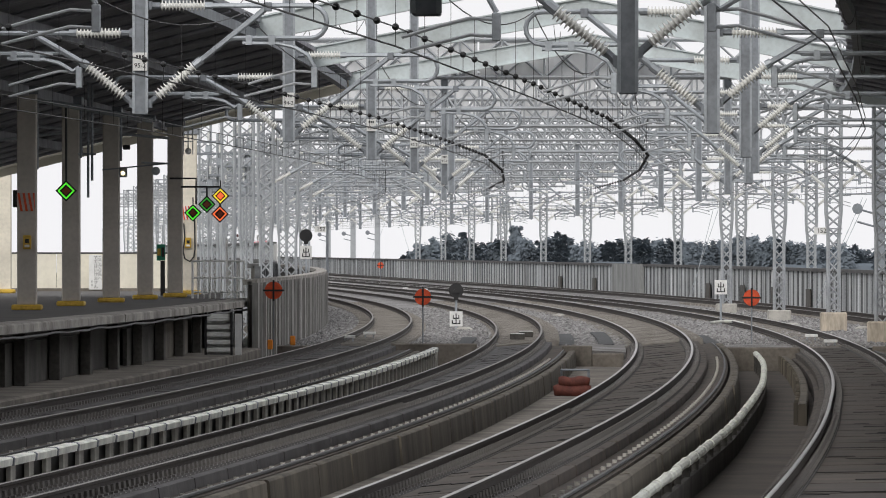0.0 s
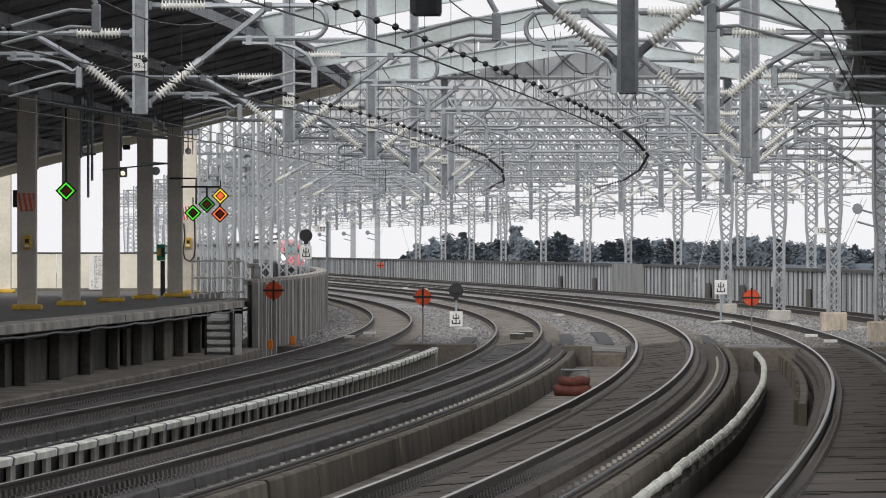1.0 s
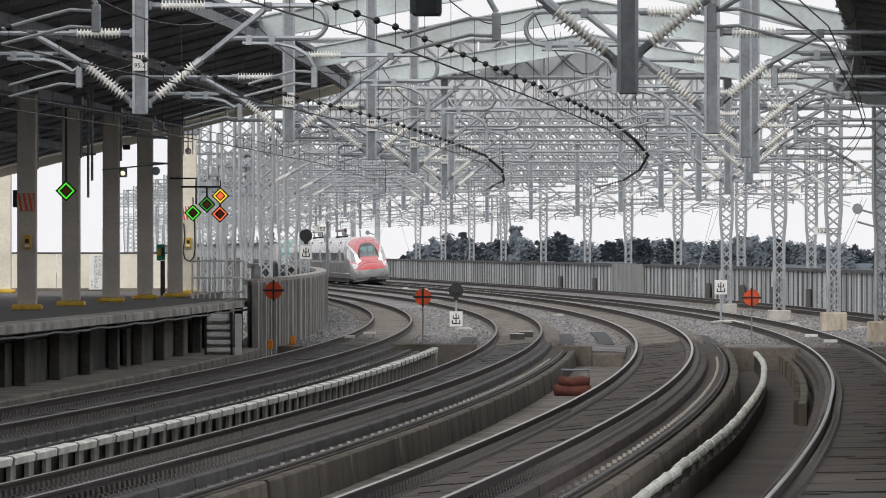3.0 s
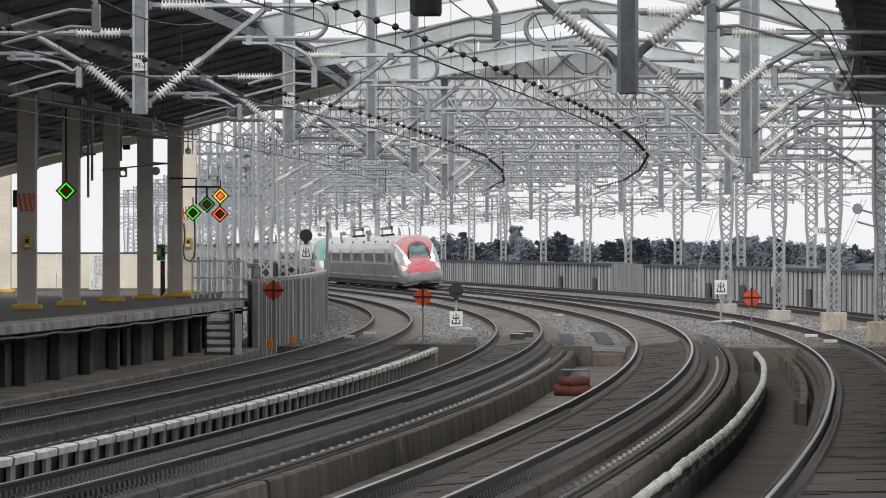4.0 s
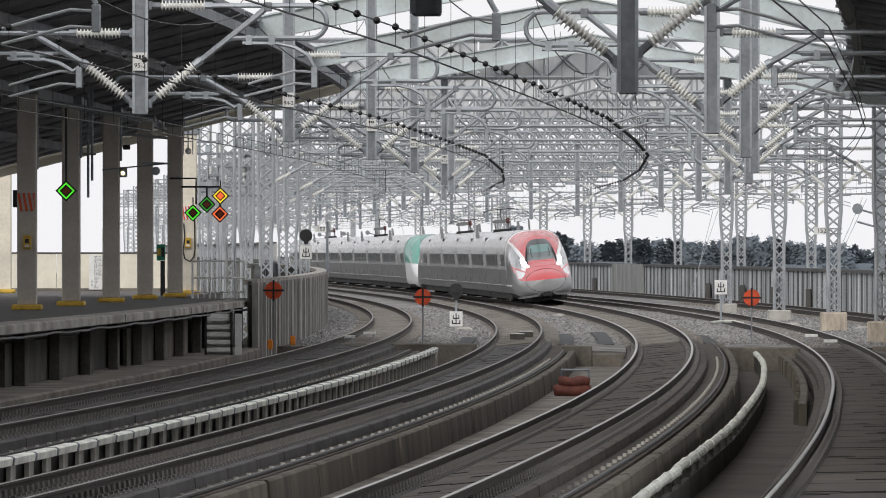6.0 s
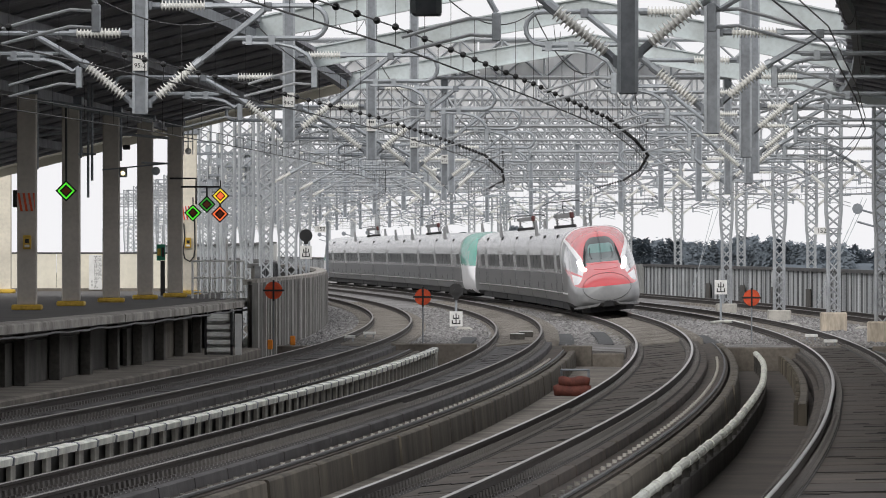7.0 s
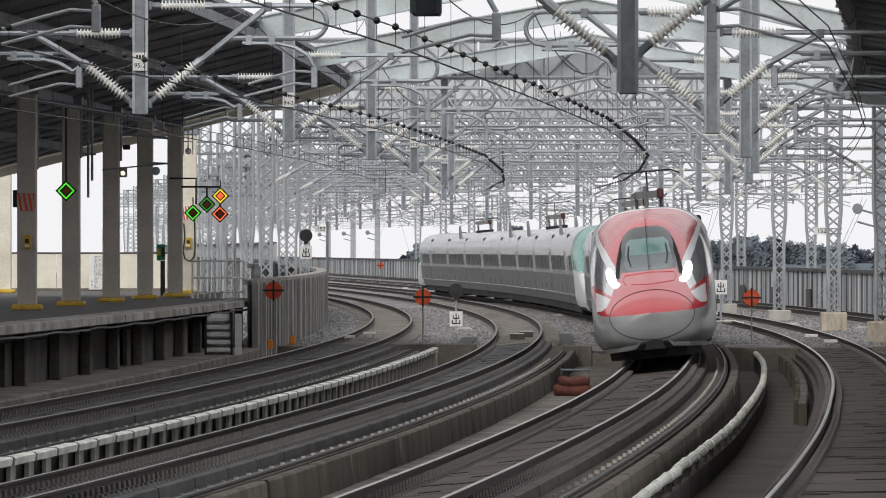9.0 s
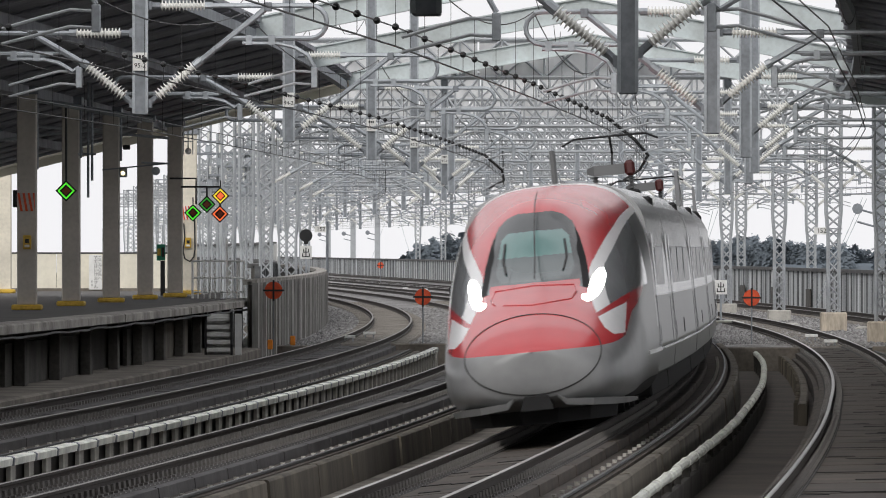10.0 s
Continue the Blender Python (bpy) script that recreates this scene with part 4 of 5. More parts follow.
def start_plate(bm, x, z, w, h):
    box(bm, x - w / 2, x + w / 2, -0.03, -0.012, z - h / 2, z + h / 2, None, 0.004)


def start_character(bm, x, z, s):
    """The character for departure, built of strokes."""
    t = s * 0.09
    f = lambda a, b, c, d: box(bm, x + a * s, x + b * s, -0.042, -0.032, z + c * s, z + d * s)
    f(-0.05, 0.05, -0.45, 0.5)
    f(-0.3, -0.21, 0.03, 0.36)
    f(0.21, 0.3, 0.03, 0.36)
    f(-0.3, 0.3, -0.01, 0.08)
    f(-0.4, -0.3, -0.46, -0.1)
    f(0.3, 0.4, -0.46, -0.1)
    f(-0.4, 0.4, -0.48, -0.39)


def start_signal(m, plate_z, disc_z, base):
    ob = thing("departure_marker", "white departure plate" + (" under a round black signal" if disc_z else " with a black character") + " on a post", "signal", m, "departure markers")
    bm = bmesh.new()
    start_plate(bm, 0, plate_z, 0.48, 0.56)
    part("plate", bm, WHITE, ob)
    bm = bmesh.new()
    start_character(bm, 0, plate_z, 0.4)
    part("character", bm, BLACK, ob)
    bm = bmesh.new()
    tube(bm, [(0, 0.04, base), (0, 0.04, (disc_z or plate_z) + 0.1)], 0.045, 8)
    part("post", bm, STEEL, ob)
    if disc_z:
        bm = bmesh.new()
        disc(bm, 0.27, -0.06, -0.03, 24, disc_z)
        part("backboard", bm, BLACK, ob)
        bm = bmesh.new()
        tube(bm, [(0, -0.06, disc_z - 0.02), (0, -0.2, disc_z - 0.02)], 0.09, 12)
        box(bm, -0.09, 0.09, -0.05, 0.1, disc_z - 0.36, disc_z - 0.2)
        part("lens_hood", bm, BLACK, ob)
    return ob


def led_diamond(p, mat, glow):
    ob = thing("led_indicator", "diamond LED indicator with a " + glow + " border", "indicator", Matrix.Translation(p), "LED indicators")
    h = 0.27
    bm = bmesh.new()
    prism(bm, [[Vector((a * h, y, b * h)) for a, b in ((0, -1), (1, 0), (0, 1), (-1, 0))] for y in (-0.02, 0.06)])
    part("case", bm, BLACK, ob)
    bm = bmesh.new()
    for (a, b), (c, d) in zip(((0, -1), (1, 0), (0, 1), (-1, 0)), ((1, 0), (0, 1), (-1, 0), (0, -1))):
        q = h * 0.8
        w = h * 0.61
        f = lambda u, v, s, y: Vector((u * s, y, v * s))
        prism(bm, [[f(a, b, q, -0.021), f(c, d, q, -0.021), f(c, d, w, -0.021), f(a, b, w, -0.021)], [f(a, b, q, -0.032), f(c, d, q, -0.032), f(c, d, w, -0.032), f(a, b, w, -0.032)]])
    part("lit_border", bm, mat, ob)
    bm = bmesh.new()
    prism(bm, [[Vector((a * h * 0.42, y, b * h * 0.42)) for a, b in ((0, -1), (1, 0), (0, 1), (-1, 0))] for y in (-0.03, -0.021)])
    part("core", bm, LED_CORE if mat is not LED_YELLOW else LED_RED, ob)
    bm = bmesh.new()
    tube(bm, [(0, 0.03, h), (0, 0.03, h + 0.2)], 0.02, 6)
    part("bracket", bm, BLACK, ob)


def make_signs():
    red_disc_sign(291, -7.22, 1.24, -0.35)
    red_disc_sign(272, -11.15, 1.52, -0.6)
    red_disc_sign(291, 2.86, 1.22, -0.35)
    red_disc_sign(760, 2.25, 1.45, -0.3)
    start_signal(at(353, -6.5, 0), 0.12, 1.17, -0.3)
    start_signal(at(372, 3.98, 0), 1.22, None, -0.3)
    start_signal(at(396, -12.4, 0), 2.58, 3.28, 1.2)
    # kilometre plates
    for p, size in (((568, 406, 398), 0.2), ((1454, 409, 344.92), 0.2)):
        x, y, z = spot(*p)
        ob = thing("kilometre_plate", "white kilometre plate lettered 152 on a bracket", "sign", pose(x, y, z, 0, 0, 0), "kilometre plates")
        bm = bmesh.new()
        box(bm, -0.27, 0.27, -0.012, 0.012, -0.13, 0.13, None, 0.004)
        pl = part("plate", bm, WHITE, ob)
        plate_number("152", pose(0, -0.016, 0, 90), 0.24, pl)
        bm = bmesh.new()
        if p[0] < 700:
            tube(bm, [(0.26, 0.03, -2.1), (0.26, 0.03, 0.3)], 0.06, 8)
        else:
            box(bm, -0.1, 0.75, 0.02, 0.06, 0.06, 0.1)
            box(bm, -0.1, 0.75, 0.02, 0.06, -0.12, -0.08)
        part("bracket", bm, STEEL_DARK, ob)
    # platform indicators
    led_diamond(spot(117, 338, 238), LED_GREEN, "green")
    led_diamond(spot(341.5, 377, 287.15), LED_GREEN, "bright green")
    led_diamond(spot(366, 362, 287), LED_DIM, "dim green")
    led_diamond(spot(390, 347, 287), LED_YELLOW, "yellow")
    led_diamond(spot(389, 379, 287), LED_RED, "red")
    ob = thing("indicator_arm", "black steel arm carrying the platform indicators", "bracket arm")
    for k, pts in enumerate((((300, 316), (347, 316), (347, 362)), ((320, 331), (390, 331), (390, 345)), ((117, 323), (117, 190)), ((366, 352), (366, 331)), ((390, 362), (390, 366)))):
        bm = bmesh.new()
        tube(bm, [spot(a, b, 287.2 if k != 2 else 238.05) for a, b in pts], 0.03, 6)
        part("arm", bm, BLACK, ob)


def boxy(name, label, cat, p, w, h, d, mat, extra=None, bevel=0.02, group=""):
    ob = thing(name, label, cat, Matrix.Translation(p), group)
    bm = bmesh.new()
    box(bm, -w / 2, w / 2, -d / 2, d / 2, -h / 2, h / 2, None, bevel)
    part("body", bm, mat, ob)
    for nm, (a, b, c, e), mt in extra or ():
        bm = bmesh.new()
        box(bm, a, b, -d / 2 - 0.02, -d / 2 - 0.002, c, e, None, 0.003)
        part(nm, bm, mt, ob)
    return ob


def make_platform_clutter():
    # red and white striped boards; the left one's white is greyed for shade
    for p, w, h in ((spot(46, 358, 228.755), 0.42, 0.44), (spot(331, 377, 308.755), 0.34, 0.44)):
        ob = boxy("striped_board", "red and white diagonally striped warning board on a column", "warning board", p, w, h, 0.02, WHITE if p[0] > -9 else CONCRETE_LIGHT, bevel=0.004, group="striped boards")
        for k in range(4):
            bm = bmesh.new()
            x = -w / 2 + k * w / 3.4
            prism(bm, [[Vector((max(-w / 2, min(w / 2, x + dx)), y, z)) for dx, z in ((0, h / 2), (w * 0.13, h / 2), (w * 0.32, -h / 2), (w * 0.18, -h / 2))] for y in (-0.016, -0.011)])
            part("stripe", bm, ORANGE, ob)
    boxy("speaker_box", "dark grey box mounted beside a column", "junction box", spot(29, 352, 229), 0.17, 0.42, 0.2, BLACK)
    for p in (spot(48, 429, 228.7), spot(333, 430, 308.7)):
        boxy("telephone_box", "yellow platform telephone box on a column", "telephone box", p, 0.2, 0.34, 0.14, YELLOW, (("panel", (-0.05, 0.05, -0.02, 0.08), BLACK), ("label", (-0.06, 0.06, -0.12, -0.06), WHITE)), group="telephone boxes")
    ob = thing("cable_loop", "black cable hanging in a loop below a telephone box", "cable")
    bm = bmesh.new()
    tube(bm, [spot(325, 395, 308.72), spot(327, 420, 308.72), spot(324, 445, 308.72), spot(327, 458, 308.72), spot(336, 463, 308.72), spot(343, 455, 308.72), spot(345, 440, 308.72), spot(344, 380, 308.72)], 0.025, 6)
    part("cable", bm, BLACK, ob)
    boxy("control_box", "green control box with a yellow panel on a dark stand", "control box", spot(285, 447, 300), 0.27, 0.52, 0.25, GREEN_BOX, (("panel", (-0.11, -0.01, -0.1, 0.12), YELLOW), ("window", (0.02, 0.11, -0.14, 0.16), BLACK)))
    bm = bmesh.new()
    a, b = spot(288, 462, 300), spot(288, 525, 300)
    box(bm, a[0] - 0.07, a[0] + 0.07, 299.93, 300.07, 1.235, a[2])
    tagged(part("stand", bm, BLACK), "dark steel stand under the control box", "stand")
    # warning notice on the fence
    x, y, z = spot(169, 482, 332.85)
    ob = boxy("notice_board", "tall white notice board with two columns of black writing", "notice board", (x, y, z), 0.46, 1.22, 0.03, WHITE, bevel=0.005)
    for xx, words, size in ((0.15, "ここから先へ", 0.15), (0.01, "でてはいけません", 0.15), (-0.12, "駅長", 0.08)):
        for q, word in enumerate(words):
            zz = 0.5 - q * 0.145 if size > 0.1 else -0.33 - q * 0.13
            plate_number(word, pose(xx, -0.018, zz, 90), size, ob)
    # lamp and horn on a cross pipe
    ob = thing("loudspeaker_pipe", "thin pipe between columns carrying a lamp and a horn", "pipe")
    bm = bmesh.new()
    tube(bm, [spot(181, 301, 261), spot(292, 290, 261)], 0.02, 6)
    part("pipe", bm, STEEL_DARK, ob)
    bm = bmesh.new()
    x, y, z = spot(276, 303, 261)
    tube(bm, [(x, y + 0.1, z), (x, y - 0.02, z), (x, y - 0.12, z)], 0.1, 12, True, [0.05, 0.07, 0.12])
    part("horn", bm, STEEL, ob)
    bm = bmesh.new()
    x, y, z = spot(218, 305, 261)
    box(bm, x - 0.11, x + 0.11, y - 0.1, y + 0.1, z - 0.14, z + 0.14, None, 0.03)
    part("lamp_case", bm, STEEL_DARK, ob)
    bm = bmesh.new()
    disc(bm, 0.055, y - 0.13, y - 0.101, 14, z - 0.03, x - 0.005)
    part("lamp_glass", bm, LAMP_WARM, ob, "warm glowing lamp")
    boxy("camera_box", "black surveillance camera under the roof", "camera", spot(224, 261, 262), 0.2, 0.13, 0.3, BLACK)
    # pipes dropping from the roof
    for px, y0, y1 in ((156, 130, 350), (163, 150, 320), (214, 195, 285), (66, 170, 300), (143, 175, 280)):
        bm = bmesh.new()
        tube(bm, [spot(px, y0, 240), spot(px, y1, 240)], 0.035, 6)
        tagged(part("drop_pipe", bm, STEEL_DARK), "dark conduit hanging below the roof", "conduit", "roof conduits")
    for a, b, y, r in (((0, 165), (270, 214), 236, 0.07), ((0, 218), (300, 245), 262, 0.04), ((0, 248), (180, 228), 250, 0.035), ((138, 273), (170, 273), 240, 0.03), ((250, 288), (300, 290), 275, 0.03)):
        bm = bmesh.new()
        tube(bm, [spot(*a, y), spot(*b, y)], r, 6)
        tagged(part("roof_pipe", bm, STEEL), "grey pipe run under the platform roof", "pipe", "roof pipes")
    # hanging lamp by the end column
    ob = thing("hanging_lamp", "small white globe lamp on a steel frame", "lamp", Matrix.Translation(spot(333, 268, 289)))
    bm = bmesh.new()
    bmesh.ops.create_uvsphere(bm, u_segments=14, v_segments=8, radius=0.1)
    part("globe", bm, WHITE, ob, "white globe", True)
    bm = bmesh.new()
    for s in (-0.14, 0.14):
        tube(bm, [(s, 0, -0.1), (s, 0, 0.9)], 0.018, 5)
    tube(bm, [(-0.14, 0, 0.3), (0.14, 0, 0.3)], 0.018, 5)
    tube(bm, [(0, 0, 0.1), (0, 0, 0.7)], 0.02, 5)
    part("frame", bm, WHITE, ob)
    # railing at the platform end
    ob = thing("end_railing", "white tubular railing at the platform end", "railing")
    m = at(284, 0, 0)
    for k, o in enumerate(np.linspace(-14.0, -12.45, 10)):
        bm = bmesh.new()
        tube(bm, [m @ Vector((o, 0, 1.2)), m @ Vector((o, 0, 3.0 if k == 6 else 2.35))], 0.035 if k in (0, 3, 6, 9) else 0.022, 7)
        part("post", bm, WHITE, ob)
    for z in (1.42, 1.85, 2.35):
        bm = bmesh.new()
        tube(bm, [m @ Vector((-14.0, 0, z)), m @ Vector((-12.45, 0, z))], 0.03, 7)
        part("rail", bm, WHITE, ob)
    # ladder down to the tracks
    ob = thing("track_ladder", "black and white ladder from the platform down to the tracks", "ladder", at(250, -11.72, 0))
    for s in (-0.34, 0.34):
        bm = bmesh.new()
        box(bm, s - 0.03, s + 0.03, -0.3, 0.0, -0.09, 1.06)
        part("stile", bm, BLACK, ob)
    for k in range(5):
        bm = bmesh.new()
        box(bm, -0.31, 0.31, -0.3 + 0.02 * k, -0.05 + 0.02 * k, 0.0 + k * 0.2, 0.11 + k * 0.2, None, 0.008)
        part("tread", bm, WHITE, ob, "white tread")
    bm = bmesh.new()
    box(bm, 0.42, 0.6, -0.1, 0.0, -0.09, 1.0)
    part("side_board", bm, WHITE, ob)
    bm = bmesh.new()
    box(bm, -0.36, 0.36, 0.05, 0.08, -0.09, 1.0)
    part("back_board", bm, WHITE, ob)
    for p in (spot(478, 610, 268), spot(518, 603, 276)):
        boxy("orange_marker", "small orange marker block at the wall foot", "marker", p, 0.15, 0.28, 0.12, BLOCK_ORANGE, group="orange markers")


def make_track_clutter():
    # rolled red-brown tarpaulins
    ob = thing("tarpaulin_rolls", "stack of red-brown rolled tarpaulins on the viaduct floor", "tarpaulin rolls", at(214, -1.85, -0.61))
    for k, (x, z, r, l) in enumerate(((0.0, 0.12, 0.14, 0.84), (0.04, 0.32, 0.12, 0.7), (0.0, 0.13, 0.13, 0.8))):
        bm = bmesh.new()
        pts = [(x - l / 2 + l * f, -0.12 + 0.22 * (k == 2), z + 0.015 * math.sin(9 * f + k)) for f in np.linspace(0, 1, 9)]
        tube(bm, pts, r, 12, True, [r * (0.8 if f in (0, 1) else 1 + 0.06 * math.sin(12 * f)) for f in np.linspace(0, 1, 9)])
        part("roll", bm, HOSE, ob, "", True)
    boxy("grey_trestle", "grey steel trestle standing on the viaduct floor", "trestle", at(235, -2.15, -0.29).translation, 0.75, 0.05, 0.4, STEEL_DARK)
    for s in (-0.34, 0.34):
        bm = bmesh.new()
        box(bm, s - 0.03, s + 0.03, -0.2, 0.2, -0.61, -0.315, at(235, -2.15, 0))
        tagged(part("trestle_leg", bm, STEEL_DARK), "grey steel leg under the trestle", "trestle leg", "trestle legs")
    # balise boxes between the rails
    for y, x in ((297, 0.0), (303, 0.25)):
        p = Q(1, y, x, -0.05)
        boxy("track_beacon", "dark grey track beacon box with a pale lid between rails", "track beacon", p, 0.46, 0.2, 0.7, CONCRETE_DARK, (("lid", (-0.22, 0.22, 0.07, 0.1), WHITE),), group="track beacons")
    # pale plates between the loop rails
    for i, y, x in ((0, 296, -0.6), (0, 309, -0.22), (3, 308, 0.2), (3, 289, 0.32), (2, 640, 0.1), (2, 665, -0.1)):
        p = Q(i, y, x, -0.05)
        ob = boxy("marker_plate", "small white plate on short legs between the rails", "plate", p, 0.4, 0.09, 0.5, WHITE, bevel=0.01, group="white track plates")
        for s in (-0.13, 0.13):
            bm = bmesh.new()
            box(bm, s - 0.02, s + 0.02, -0.1, 0.1, -0.14, -0.025)
            part("leg", bm, STEEL, ob)
    # rubber sheets on the ballast beside the rails where the slab begins
    for i, o, y0, y1 in ((1, 1.3, 286.5, 322), (1, -1.85, 288, 309), (2, -1.85, 287, 330), (2, 1.4, 287, 318)):
        bm = bmesh.new()
        run(bm, [(o, -0.26), (o + 0.5, -0.26), (o + 0.48, -0.17), (o + 0.02, -0.17)], y0, y1, 3, lambda yy, oo, z: P(yy, track_off(i, yy) + oo, z + 0.02 * noise.noise(Vector((yy * 0.3, oo, 1)))))
        tagged(part("rubber_sheet", bm, MAT), "dark rubber sheet laid on the ballast beside a rail", "rubber sheet", "rubber sheets")
    # short white conduit on the ballast
    ob = thing("white_conduit", "short bent white conduit lying on the ballast", "conduit")
    bm = bmesh.new()
    tube(bm, [P(372, 3.6, -0.16), P(370, 4.0, -0.1), P(368, 4.35, -0.1), P(362, 4.5, -0.14), P(358, 4.5, -0.24)], 0.06, 7)
    part("pipe", bm, PIPE_WHITE, ob, "", True)
    for o, y in ((-6.2, 349), (-1.2, 420), (6.6, 368), (8.6, 352)):
        bm = bmesh.new()
        bmesh.ops.create_icosphere(bm, subdivisions=2, radius=0.2, matrix=at(y, o, -0.24) @ Matrix.Diagonal((1.6, 1.2, 0.55, 1)))
        for v in bm.verts:
            v.co += 0.03 * noise.noise_vector(v.co * 9)
        tagged(part("stone_heap", bm, CONCRETE_LIGHT), "small pale heap of stones on the ballast", "stones", "stone heaps")
    # loose stones so that the ballast surface breaks up
    rnd = random.Random(5)
    verts, faces = [], []
    centres = [track_off(i, 330) for i in range(5)]
    while len(verts) < 5 * 32000:
        y = SLAB_END + 1 + 190 * rnd.random() ** 1.7
        o = rnd.uniform(-11.4, 12.8)
        if any(0.6 < abs(o - c) < 0.95 for c in centres) or (any(abs(o - c) < 0.6 for c in centres) and rnd.random() < 0.55):
            continue
        p = P(y, o, -0.262 + rnd.uniform(-0.02, 0.03))
        r = rnd.uniform(0.035, 0.095)
        k = len(verts)
        verts += [p + Vector((rnd.uniform(0.6, 1) * r * a, rnd.uniform(0.6, 1) * r * b, rnd.uniform(0.4, 0.85) * r * c)) for a, b, c in ((1, 0, 0), (0, 1, 0), (-1, 0, 0), (0, -1, 0), (0.2, -0.2, 1))]
        faces += [(k, k + 1, k + 4), (k + 1, k + 2, k + 4), (k + 2, k + 3, k + 4), (k + 3, k, k + 4)]
    me = bpy.data.meshes.new("loose_ballast")
    me.from_pydata(verts, [], faces)
    me.materials.append(STONE)
    tagged(new("loose_ballast", me), "loose grey ballast stones", "stones", kind="stuff")


# ---- distant trees ----
def make_tree(seed, h, w, conifer):
    rnd = random.Random(seed)
    ob = thing("tree", "haze-tinted evergreen tree with an uneven crown beyond the viaduct", "tree", group="distant trees")
    bm = bmesh.new()
    tube(bm, [(0, 0, 0), (0.1, 0, h * 0.4), (0, 0.1, h * 0.8)], 0.3, 6, True, [0.28, 0.2, 0.06])
    for k in range(6):
        a = rnd.uniform(0, 6.28)
        z = h * rnd.uniform(0.35, 0.7)
        tube(bm, [(0, 0, z), (math.cos(a) * w * 0.3, math.sin(a) * w * 0.3, z + 1.2)], 0.08, 4)
    part("trunk", bm, TRUNK, ob)
    bm = bmesh.new()
    lobes = []
    for k in range(60):
        f = rnd.random()
        z = h * (0.32 + 0.62 * f)
        rr = w * 0.5 * ((1 - f) ** 0.8 * 0.9 + 0.08 if conifer else math.sin(math.pi * (0.2 + 0.72 * f)) * 0.85)
        a = rnd.uniform(0, 6.28)
        lobes.append((Vector((math.cos(a) * rr * 0.75, math.sin(a) * rr * 0.75, z)), 0.14 * w * (0.6 if conifer else 1) * rnd.uniform(0.4, 1.2)))
    for k in range(5):
        lobes.append((Vector((rnd.gauss(0, 0.1) * w, rnd.gauss(0, 0.1) * w, h * rnd.uniform(0.9, 0.99))), rnd.uniform(0.04, 0.08) * w))
    for c, r in lobes:
        for k in range(110):
            d = Vector((rnd.gauss(0, 1), rnd.gauss(0, 1), rnd.gauss(0, 1))).normalized() * r * min(1.5, abs(rnd.gauss(0, 0.8)))
            p = c + d
            n = (d.normalized() * 0.5 + Vector((0, -0.5, 0.8)) + Vector((rnd.gauss(0, 0.2), rnd.gauss(0, 0.2), rnd.gauss(0, 0.2)))).normalized()
            q = n.orthogonal().normalized()
            q.rotate(Matrix.Rotation(rnd.uniform(0, 6.28), 3, n))
            t = n.cross(q) * rnd.uniform(0.1, 0.18)
            q = q * rnd.uniform(0.12, 0.24)
            vs = [bm.verts.new(p + v) for v in (q, t, -q, -t)]
            bm.faces.new(vs)
    part("crown", bm, LEAF, ob)
    return ob


def make_trees():
    rnd = random.Random(11)
    kinds = [make_tree(k, 13.5, w, c) for k, (w, c) in enumerate(((4.6, False), (6.0, False), (5.2, False), (3.8, True), (3.4, True)))]
    used = set()
    crest_px = [715, 735, 762, 785, 800, 820, 845, 870, 895, 913, 928, 945, 970, 1000, 1025, 1060, 1100, 1130, 1160, 1200, 1240, 1290, 1340, 1390, 1440, 1490, 1530, 1600]
    crest_py = [452, 446, 424, 440, 425, 414, 436, 430, 432, 400, 418, 434, 428, 416, 434, 434, 424, 432, 434, 428, 434, 430, 424, 430, 434, 438, 446, 440]
    px = 718
    while px < 1600:
        for row in range(2):
            y = 1060 + row * 90 + rnd.uniform(-15, 15)
            x, _, _ = spot(px + rnd.uniform(-4, 4), 440, y)
            tall = lerp(px, crest_px, crest_py)
            top = EYE_Z + (442.8 - tall + rnd.uniform(-3, 3) - (9 if row else 0)) * y / 16800
            k = rnd.choice((3, 4) if tall < 420 else (0, 1, 2, 0, 1, 2, 4))
            m = pose(x, y, top - 13.5 * 0.98, 0, 0, rnd.uniform(0, 360))
            if k in used:
                copy_thing(kinds[k], m)
            else:
                kinds[k].matrix_basis = m
                used.add(k)
        px += rnd.uniform(11, 18)
    # wooded bank on which they stand
    bm = bmesh.new()
    rows = []
    for y, z in ((1000, -9.2), (1030, -5), (1056, 1.2), (1180, 1.4), (1230, -9.2)):
        rows.append([Vector((x, y, z + (0.8 * noise.noise(Vector((x * 0.1, y * 0.05, 0))) if z > -9 else 0))) for x in np.arange(-4.2, 120, 3)])
    grid(bm, rows)
    tagged(part("wooded_bank", bm, LEAF, smooth=True), "haze-tinted overgrown bank under the distant trees", "bank", kind="structure")


make_signs()
make_platform_clutter()
make_track_clutter()
make_trees()
# ---- the train ----
SPEED, NOSE_END = 83.77, 135.0


def y_of(L):
    return float(np.interp(L, LG, YG))


L_END = float(np.interp(NOSE_END, YG, LG))


def on_track(L):
    """Rail-level centre of the far main at arc length L."""
    y = y_of(L)
    return Q(2, y, 0, 0)


